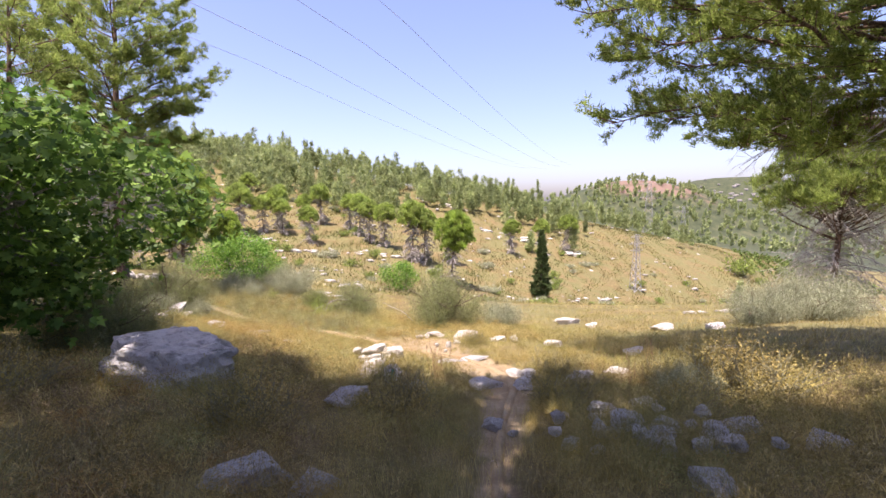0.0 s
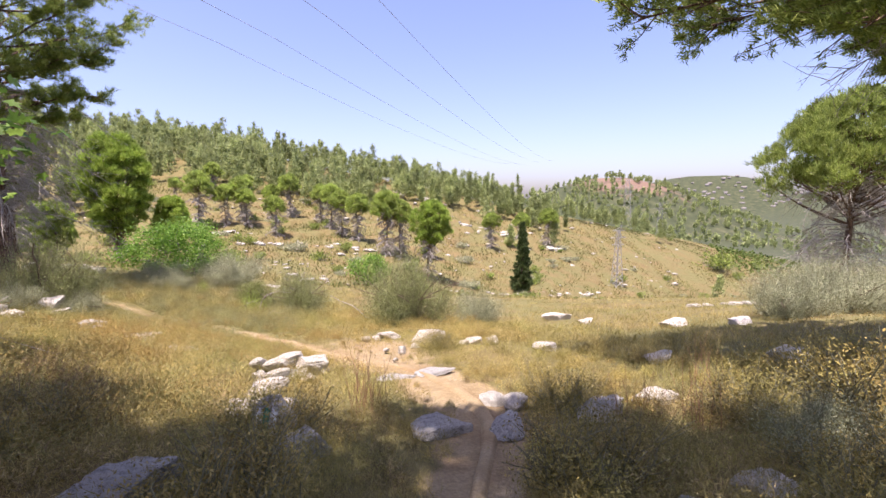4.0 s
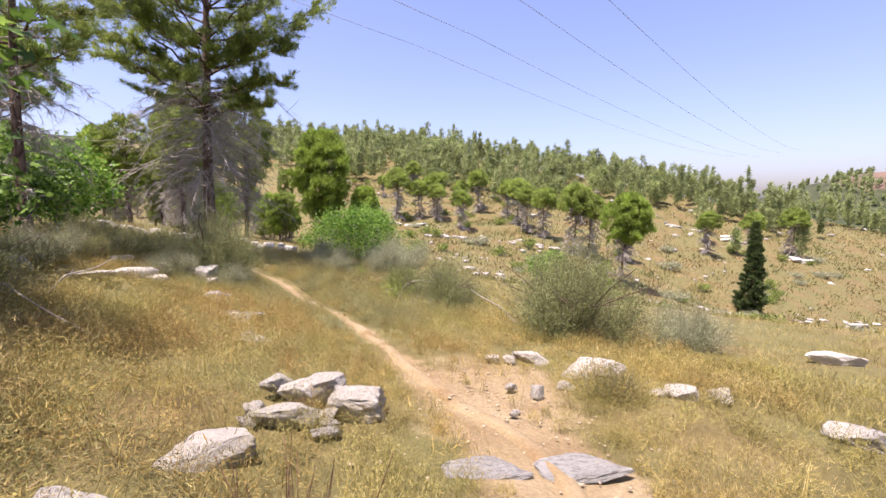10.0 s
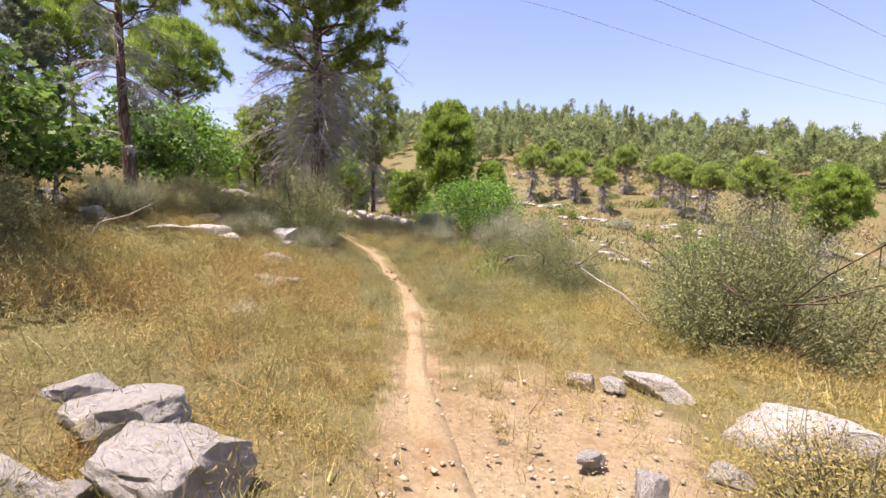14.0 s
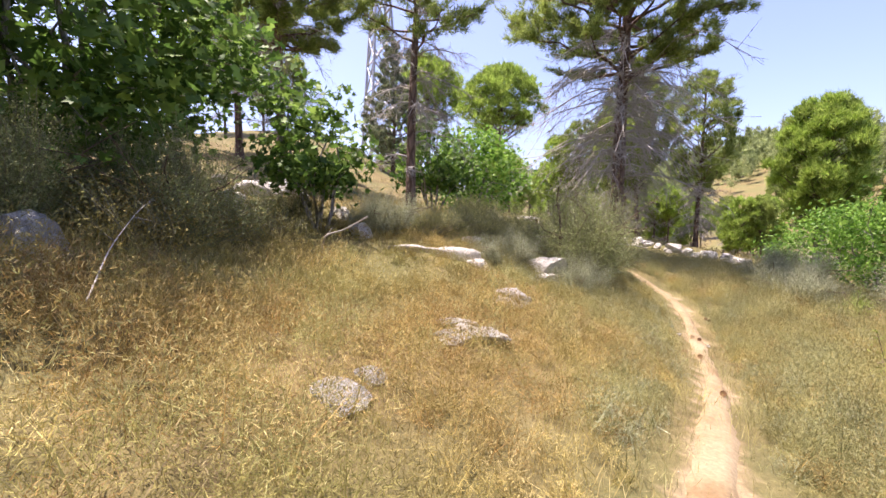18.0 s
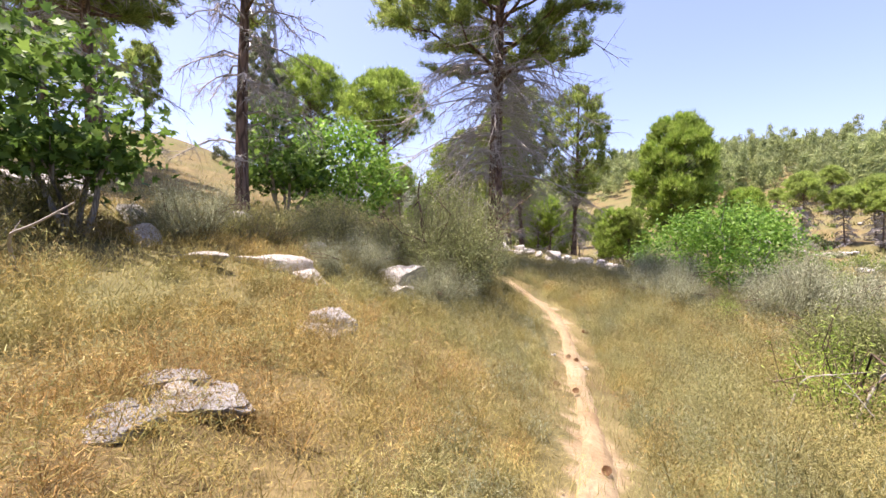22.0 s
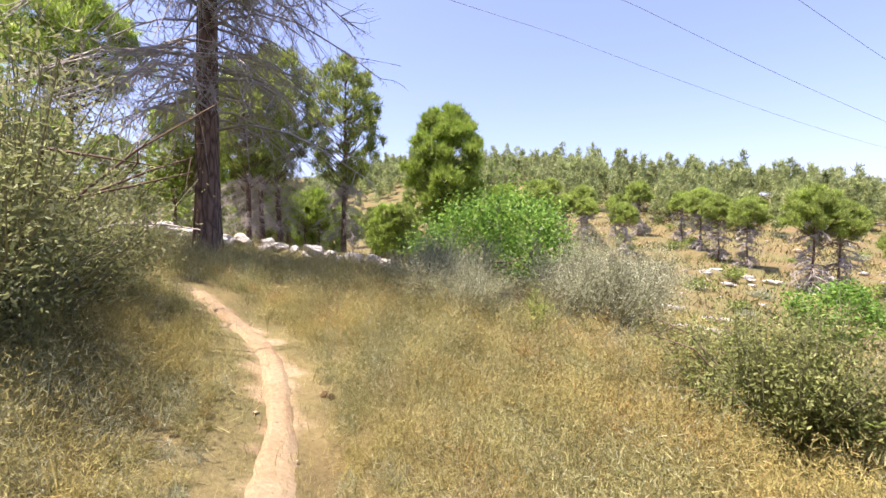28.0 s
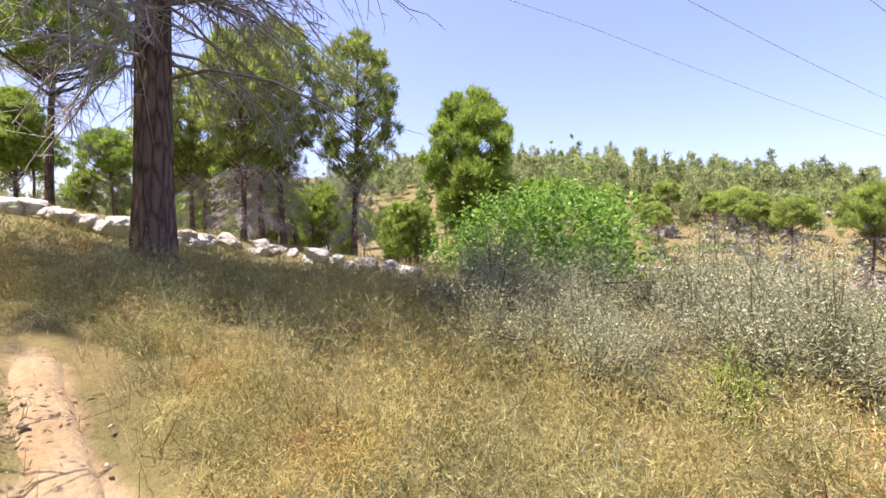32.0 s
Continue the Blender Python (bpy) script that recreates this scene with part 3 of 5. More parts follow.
def broadleaf_meshes(seed, stems, spread, h, clusters, per, leaf, mat, bark, lobes=False, base=0.25, stem_r=0.07, long=1.0, puff=0.3, low=0.15):
    """Several stems from one foot, forking, with clusters of leaves at their ends and through the crown."""
    rng = np.random.default_rng(seed)
    wood, tips = [], []
    for i in range(stems):
        az = i * 2.39996 + rng.uniform(-0.5, 0.5)
        o = np.array([np.cos(az), np.sin(az), 0])
        k = rng.uniform(0.25, 0.8)
        top = o * spread * k + [0, 0, h * rng.uniform(0.55, 0.9)]
        q = np.linspace(0, 1, 6)[:, None]
        foot = o * base * rng.uniform(0.1, 1)
        pts = foot + (top - foot) * q + np.sin(q * np.pi) * o * spread * 0.12 + rng.normal(size=(6, 3)) * 0.05 * spread * q
        pts[0, 2] = -0.12
        wood.append((pts, np.linspace(stem_r, stem_r * 0.3, 6)))
        for s in range(5):
            a = pts[rng.integers(2, 6)]
            e = a + unit(o * 0.7 + rng.normal(size=3) * 0.8 + [0, 0, 0.15]) * spread * rng.uniform(0.25, 0.55)
            e[2] = max(e[2], low)
            wood.append((np.array([a, (a + e) / 2 + [0, 0, 0.06], e]), [stem_r * 0.4, stem_r * 0.25, stem_r * 0.12]))
            tips += [e, (a + e) / 2]
    n = max(0, clusters - len(tips))
    d = unit(rng.normal(size=(n, 3)) + [0, 0, 0.35])
    r = rng.uniform(0.55, 1.0, n)[:, None] ** 0.5
    ball = d * r * [spread, spread, h * 0.5] + [0, 0, h * 0.5]
    lump = 1 + 0.22 * np.sin(3 * np.arctan2(d[:, 1:2], d[:, 0:1]) + seed) + 0.15 * np.sin(5 * d[:, 2:3] + seed)
    ball[:, :2] *= lump
    ball[:, 2] = np.maximum(ball[:, 2], low)
    c = np.concatenate([np.array(tips), ball])
    pos = np.repeat(c, per, 0) + rng.normal(size=(len(c) * per, 3)) * puff * np.array([1, 1, 0.75])
    pos[:, 2] = np.maximum(pos[:, 2], 0.06 + 0.1 * rng.uniform(size=len(pos)))
    return {"wood": mesh_of("wood", *tubes(wood, 5), bark, False), "foliage": mesh_of("foliage", *leaves(rng, pos, np.full(len(pos), leaf), lobes, 0.5, long), mat)}


def shrub_meshes(seed, r, h, stems, per, leaf, mat, wood_mat=None, long=1.6, dead=0):
    """A rounded low shrub: many thin upright stems, small leaves along them."""
    rng = np.random.default_rng(seed)
    lines, pos = [], []
    lobes = 13
    heads = [(rng.uniform(0, 2 * np.pi), rng.uniform() ** 0.6, rng.uniform(0.62, 1.12)) for i in range(lobes)]
    for i in range(stems):
        laz, lk, tall = heads[i % lobes]
        o = np.array([np.cos(laz), np.sin(laz), 0])
        head = o * r * lk + [0, 0, h * tall * math.sqrt(max(0.1, 1 - (lk * 0.85) ** 2))]
        top = head + rng.normal(size=3) * [0.26 * r, 0.26 * r, 0.15 * h]
        top[2] = max(top[2], 0.12 * h)
        foot = o * r * lk * 0.3 + rng.normal(size=3) * 0.1 * r
        q = np.linspace(0, 1, 4)[:, None]
        pts = foot + (top - foot) * q + o * 0.15 * r * np.sin(q * np.pi) + rng.normal(size=(4, 3)) * 0.03
        pts[0, 2] = -0.06
        lines.append((pts, np.linspace(0.009, 0.003, 4)))
        u = 0.18 + 0.82 * rng.uniform(size=per) ** 0.75
        at = np.stack([np.interp(u, q[:, 0], pts[:, m]) for m in range(3)], 1)
        pos.append(at + rng.normal(size=(per, 3)) * 0.06 * (0.6 + r))
    pos = np.concatenate(pos)
    pos[:, 2] = np.maximum(pos[:, 2], 0.02)
    out = {"wood": mesh_of("wood", *tubes(lines, 3), wood_mat or M_DEAD), "foliage": mesh_of("foliage", *leaves(rng, pos, np.full(len(pos), leaf), False, 0.25, long), mat)}
    if dead:
        sticks = []
        for i in range(dead):
            az = rng.uniform(0, 2 * np.pi)
            o = np.array([np.cos(az), np.sin(az), 0])
            a = o * r * 0.5 + [0, 0, h * 0.5]
            e = o * r * rng.uniform(1.1, 1.5) + [0, 0, h * rng.uniform(0.4, 1.1)]
            m = (a + e) / 2 + rng.normal(size=3) * 0.12
            sticks.append((np.array([a, m, e]), [0.014, 0.011, 0.004]))
            for s in range(3):
                g = m + (e - m) * rng.uniform()
                sticks.append((np.array([g, g + rng.normal(size=3) * 0.16]), [0.006, 0.002]))
        out["deadwood"] = mesh_of("deadwood", *tubes(sticks, 4), M_TWIG)
    return out


def plant(meshes, name, label, x, y, turn=0.0, size=1.0, category="bush", group=""):
    ob = thing(name, label, category, x, y, on(x, y) - 0.02, group)
    ob.rotation_euler[2] = turn
    ob.scale = (size, size, size)
    for key, me in meshes.items():
        p = part(key, me, ob)
        if key != "foliage":
            tagged(p, kind="stuff")
    return ob


def rock_mesh(seed, level=3, cuts=20, rough=0.05, mat=None):
    """A weathered block: a ball split by planes, then fissured and worn."""
    rng = np.random.default_rng(seed)
    bm = bmesh.new()
    bmesh.ops.create_icosphere(bm, subdivisions=level, radius=1)
    v = np.array([q.co[:] for q in bm.verts])
    f = np.array([[q.index for q in p.verts] for p in bm.faces])
    bm.free()
    for i in range(cuts):
        n = unit(rng.normal(size=3) * [1, 1, 0.75] + [0, 0, 0.1])
        if i % 3 == 0:
            n = unit(rng.normal(size=3) * 0.16 + [0, 0, 1.0])
        over = np.maximum(v @ n - rng.uniform(0.45, 0.88), 0)
        v = v - over[:, None] * n
    for fr, amp in ((2.2, rough * 1.6), (5.0, rough), (11.0, rough * 0.5)):
        k = rng.normal(size=(3, 3)) * fr
        ridge = np.abs(np.sin(v @ k[0] + 1) + 0.6 * np.sin(v @ k[1] + 2)) + 0.4 * np.sin(v @ k[2] * 1.6)
        v = v * (1 + amp * (np.minimum(ridge, 0.7)[:, None] - 0.4) * 1.6)
    off = Vector(rng.uniform(-9, 9, 3))
    pit = np.array([noise.turbulence(Vector(q) * 2.6 + off, 5, True) for q in v])
    fine = np.array([noise.noise(Vector(q) * 11.0 + off) for q in v])
    v = v * (1 - rough * 1.9 * (pit - pit.mean())[:, None] + rough * 0.35 * fine[:, None])
    v = v / np.abs(v).max(0)
    me = mesh_of("rock", v, f, mat or M_ROCK, False)
    me.set_sharp_from_angle(angle=radians(24))
    return me


ROCKS = [rock_mesh(40 + i, 4) for i in range(12)]
GREYS = [rock_mesh(80 + i, 4, 16, 0.06, M_BOULDER) for i in range(5)]


HILLROCKS = [rock_mesh(60 + i, 3, 16, 0.06, M_HILLROCK) for i in range(6)]
BOULDER = rock_mesh(123, 5, 18, 0.08, M_BOULDER)


def rock(x, y, w, d, h, turn=0.0, kind=None, sink=0.34, label="pale weathered limestone rock half sunk in dry grass", name="rock", group="", lift=0.0):
    me = kind or ROCKS[int(abs(x * 7.3 + y * 3.1) * 10) % len(ROCKS)]
    ob = new(name, me)
    ob.location = (x, y, on(x, y) + h * (0.5 - sink) + lift)
    ob.rotation_euler = (0.06 * math.sin(x * 5), 0.06 * math.cos(y * 3), turn)
    ob.scale = (w / 2, d / 2, h / 2 * 1.15)
    return tagged(ob, label, "rock", group)


# ---- near pines ----
big = pine_meshes(3, 15.5, 0.27, 6.6, 4.5, 56, 22, 16, 0.21, 0.012, "egg", (0.5, -0.2), 110, 0.17, hero=True, fat=1.15, tufts=12)
tree(big, "pine_tree", "tall pine with dark furrowed trunk and grey dry lower branches", -16.1, 21.75, 0.4)
shade = pine_meshes(11, 12.6, 0.27, 5.0, 4.3, 88, 30, 18, 0.15, 0.0115, "egg", (-0.9, 0.6), 40, 0.42, droop=0.26, hero=True, reach_out=(2.8, 0.92), tufts=12, sparse=0.2)
tree(shade, "pine_tree", "broad pine whose sparse drooping branches overhang the path", 10.2, 8.6, 0.0)
for seed, x, y, turn, h, low, r, label in (
    (12, -5.6, 1.0, 2.0, 14, 7.5, 5.4, "shade-giving pine beside the start of the path"),
    (13, 4.5, -1.6, 0.3, 14, 7.5, 5.6, "shade-giving pine beside the start of the path"),
    (14, -1.0, 0.5, 1.3, 14, 7.5, 5.4, "shade-giving pine behind the start of the path"),
):
    tree(pine_meshes(seed, h, 0.22, low, r, 70, 44, 10, 0.4, 0.07, "umbrella", dome=True, sparse=0.12), "pine_tree", label, x, y, turn)
fork = pine_meshes(21, 10.4, 0.15, 4.8, 2.2, 30, 12, 14, 0.24, 0.011, "round", (0.2, 0.1), 30, 0.12, sparse=0.3, tufts=8)
tree(fork, "pine_tree", "slim pine with a bare forked trunk above the bank", -13.8, 14.2, 0.2)
tall = pine_meshes(27, 10.4, 0.17, 4.6, 2.9, 46, 16, 16, 0.24, 0.013, "round", (0.2, -0.1), 36, 0.15, tufts=10)
side = pine_meshes(22, 10.5, 0.16, 3.6, 2.15, 100, 26, 14, 0.3, 0.02, "egg", (0.1, 0.2), 46, 0.08, dome=True, sparse=0.4)
fresh = pine_meshes(23, 10.2, 0.17, 2.6, 2.35, 150, 30, 14, 0.32, 0.022, "egg", (0, 0), 10, 0.1, M_NEEDLE_LIT, dome=True)
crown = pine_meshes(24, 10.5, 0.18, 6.0, 3.0, 120, 30, 14, 0.3, 0.02, "umbrella", (0.3, 0.1), 30, 0.25, M_NEEDLE_LIT, dome=True, sparse=0.1)
fir = pine_meshes(25, 9.4, 0.15, 1.2, 2.7, 70, 12, 14, 0.24, 0.018, "cone", (0, 0), 10, 0.05, M_GREYFIR, tufts=8)
GROVE = "pines of the grove"
for me, label, x, y, turn, size in (
    (side, "pine with a narrow crown in the grove", -26.3, 33.5, 0.0, 1.05),
    (side, "pine with a narrow crown in the grove", -29.2, 31.4, 2.1, 1.08),
    (side, "pine with a narrow crown in the grove", -25.6, 27.6, 4.0, 0.78),
    (side, "pine with a narrow crown in the grove", -31.5, 28.0, 1.1, 0.75),
    (side, "pine with a narrow crown in the grove", -27.6, 29.4, 3.3, 0.9),
    (fresh, "bright green bushy pine at the grove's edge", -23.6, 39.6, 0.5, 1.05),
    (fresh, "bright green bushy pine at the grove's edge", -20.8, 42.0, 2.5, 0.62),
    (crown, "umbrella-shaped pine on a slender trunk", -38.6, 24.0, 0.0, 1.18),
    (crown, "umbrella-shaped pine on a slender trunk", -47.0, 19.0, 2.0, 1.3),
    (crown, "umbrella-shaped pine on a slender trunk", -53.0, 30.0, 4.0, 0.8),
    (fir, "dark conical conifer behind the bank", -38.0, 15.0, 0.0, 1.15),
    (tall, "tall pine beyond the fig tree", -21.5, 9.2, 2.0, 1.3),
    (tall, "tall pine beyond the fig tree", -27.0, 6.0, 2.0, 1.25),
    (fresh, "small bright pine behind the bushes", -32.0, 22.0, 1.0, 0.42),
):
    tree(me, "pine_tree", label, x, y, turn, size, group=GROVE)
tree(pine_meshes(26, 11.6, 0.22, 6.2, 4.5, 180, 40, 16, 0.3, 0.018, "umbrella", (0.4, 0), 120, 0.06, dome=True, sparse=0.15, fat=1.4), "pine_tree", "spreading umbrella pine with bare grey lower branches", 24.5, 27.2, 0.0)

back = [pine_meshes(70 + i, 9.5, 0.15, (3.0, 4.8, 2.2)[i], (1.9, 2.7, 2.2)[i], 70, 20, 9, 0.42, 0.04, ("egg", "umbrella", "egg")[i], (0.2, 0), 12, 0.1, (M_NEEDLE, M_NEEDLE_LIT, M_NEEDLE_LIT)[i], dome=True, sparse=0.2, fat=1.3) for i in range(3)]
rng = np.random.default_rng(31)
for i in range(84):
    if i < 50:
        y = rng.uniform(14, 84)
        x = -34 - max(0.0, y - 40) * 0.42 - rng.uniform(0, 1) ** 0.8 * 60
        size = rng.uniform(0.5, 0.95) if x < -55 else rng.uniform(0.4, 0.6)
    else:
        y = rng.uniform(27, 58)
        x = -29 - max(0.0, y - 40) * 0.3 - rng.uniform(0, 1) * 18
        size = rng.uniform(0.45, 0.75)
    tree(back[i % 3], "pine_tree", ("distant pine with a narrow dark crown", "distant umbrella-shaped pine on a slim trunk", "distant bright green bushy pine")[i % 3], x, y, i * 1.3, size, group="pines behind the grove")

for i in range(4):
    tree(back[i % 3], "pine_tree", "pine with a dark crown behind the bank", -33 - 4.1 * i, 0.5 + 1.9 * i, i * 2.1, 0.62 + 0.05 * i, group="pines behind the bank")

# ---- hillside trees ----
small = [pine_meshes(30 + i, 8.0, 0.12, 5.0, 2.15, 80, 26, 12, 0.28, 0.026, "umbrella", (0.2 * i, 0.1), 46, 0.02, M_YOUNG, dome=True, fat=2.6) for i in range(3)]
HILL = ((-33, 71, 8.4), (-30, 73, 6.5), (-27, 74, 6.1), (-26, 82, 6.1), (-24, 86, 7.9), (-15, 80, 7.9), (-10, 75, 7.7), (-5, 69, 9.6), (-3, 70, 8.6), (15, 95, 7.7),
        (32, 112, 9.5), (23, 103, 8.1), (1.7, 74, 7.0), (-18, 85, 7.0), (-13, 77, 7.4), (-21, 68.5, 6.0), (-29, 77, 7.5), (-42, 96, 7.4), (-36, 97, 5.4), (-46, 89, 5.0), (-52, 78, 6.5), (-62, 84, 7.0))
for i, (x, y, h) in enumerate(HILL):
    tree(small[i % 3], "small_pine", "young round-headed pine with grey dead lower twigs", x, y, i * 1.7, h / 8.0, group="young pines on the hillside")
tree(pine_meshes(35, 10.4, 0.16, 4.9, 2.6, 100, 30, 14, 0.34, 0.028, "round", (0.5, 0), 24, 0.05, M_NEEDLE_LIT, dome=True, fat=2.0), "small_pine", "pine with a ball-shaped bright crown on a pale bare trunk", 1.2, 60, 0.0, 1.0)
cyp = pine_meshes(36, 10.9, 0.14, 0.5, 1.6, 130, 10, 12, 0.3, 0.024, "spire", (0, 0), 0, 0, M_CYPRESS)
tree(cyp, "cypress_tree", "lone dark green cypress on the slope", 15.4, 68, 0.0)


def far_wood():
    """The pine wood along the ridge, too many to count."""
    rng = np.random.default_rng(5)
    spots = []
    while len(spots) < 1000:
        x, y = rng.uniform(-165, 95), rng.uniform(90, 182)
        s = x / y
        edge = 98 + 40 * max(0.0, s + 0.25) * 2 + 10 * math.sin(x * 0.13)
        if y < edge and rng.uniform() > 0.07:
            continue
        if s > 0.42 and rng.uniform() > 0.3:
            continue
        if wavy(np.float64(x), np.float64(y), 0.07) < -0.55:
            continue
        spots.append((x, y))
    for i in range(150):
        spots.append((rng.uniform(-230, -60), rng.uniform(20, 130)))
    for i in range(900):
        a, r = rng.normal() * 130 + 320, rng.normal() * 120 + 640
        spots.append((a, r))
    pc, big_c = [], []
    for x, y in spots:
        if -70 < x < 40 and y < 100:
            continue
        h = rng.uniform(4.5, 9) + 4 * rng.uniform() ** 5
        z = float(ground(x, y))
        thin = rng.uniform() < (0.75 if y > 120 and x / y > 0.1 else 0.10)
        r = h * (0.10 if thin else rng.uniform(0.17, 0.34))
        point = rng.uniform(0.5, 1.3)
        far = y > 300
        n = 14 if far else 50
        u = rng.uniform(0, 1, n)
        prof = np.clip(np.minimum((u + 0.1) * 4, (1.08 - u) ** point), 0.1, 1) * rng.uniform(0.35, 1.05, n)
        az = rng.uniform(0, 2 * np.pi, n)
        c = np.stack([x + r * prof * np.cos(az), y + r * prof * np.sin(az), z + h * (0.22 + 0.78 * u)], 1)
        (big_c if far else pc).append(c)
    a, b = np.concatenate(pc), np.concatenate(big_c)
    up = np.array([0, 0, 0.8])
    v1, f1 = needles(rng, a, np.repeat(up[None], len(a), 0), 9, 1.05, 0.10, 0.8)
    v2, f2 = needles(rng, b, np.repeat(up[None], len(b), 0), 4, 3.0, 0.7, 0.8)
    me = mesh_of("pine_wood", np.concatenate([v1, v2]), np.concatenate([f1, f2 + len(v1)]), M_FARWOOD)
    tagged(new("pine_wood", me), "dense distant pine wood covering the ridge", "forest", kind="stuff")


far_wood()

# ---- fig tree, green bushes, grey shrubs ----
fig = broadleaf_meshes(51, 11, 3.6, 5.2, 520, 30, 0.21, M_FIG, M_GREYBARK, True, 0.5, 0.08, 1.0, 0.36, 0.7)
plant(fig, "fig_tree", "large dark green fig tree with lobed leaves", -9.3, 7.5, 0.3, 1.0, "tree")
fig3 = broadleaf_meshes(54, 5, 1.25, 3.3, 70, 26, 0.19, M_FIG, M_GREYBARK, True, 0.2, 0.05, 1.0, 0.24, 1.25)
# added sapling: stands in for the large fig's limb that hangs here
plant(fig3, "fig_bush", "dark green fig sapling standing in for a hanging limb of the large fig", -11.3, 11.9, 0.3, 1.0)
fig2 = broadleaf_meshes(52, 7, 2.2, 3.4, 190, 26, 0.16, M_GREENLEAF, M_GREYBARK, True, 0.3, 0.05, 1.0, 0.28, 0.2)
plant(fig2, "fig_bush", "bright green leafy fig bush on the bank", -18.4, 17.0, 0.0, 1.0)
plant(fig3, "fig_bush", "darker leafy fig bush beside the slim pine", -16.6, 15.2, 2.0, 1.0)
green = broadleaf_meshes(53, 10, 2.5, 3.0, 300, 40, 0.12, M_GREENLEAF, M_GREYBARK, False, 0.6, 0.04, 1.2, 0.3, 0.15)
plant(green, "green_bush", "dense fresh green bush beside the shaded clearing", -14.5, 31.4, 0.0, 1.1)
plant(fig2, "fig_bush", "green bush below the slope", -4.5, 46, 1.0, 0.9)
olive = shrub_meshes(61, 1.35, 1.8, 420, 120, 0.025, M_OLIVE, M_STEM, 1.8, 9)
sage = shrub_meshes(62, 1.0, 1.1, 320, 120, 0.018, M_SAGE, M_STEM, 2.0, 4)
leafgreen = shrub_meshes(67, 1.0, 1.5, 260, 90, 0.034, M_OLIVEGREEN, M_STEM, 1.7, 6)
dry = shrub_meshes(63, 0.7, 0.6, 170, 44, 0.02, M_HERB, M_STEM, 1.7, 0)
weed = shrub_meshes(68, 0.9, 0.75, 220, 60, 0.02, M_WEED, M_STEM, 2.0, 0)
lime = shrub_meshes(64, 0.4, 0.75, 46, 80, 0.019, M_LIME, M_TWIG, 2.2, 3)
SH = "grey-green shrubs"
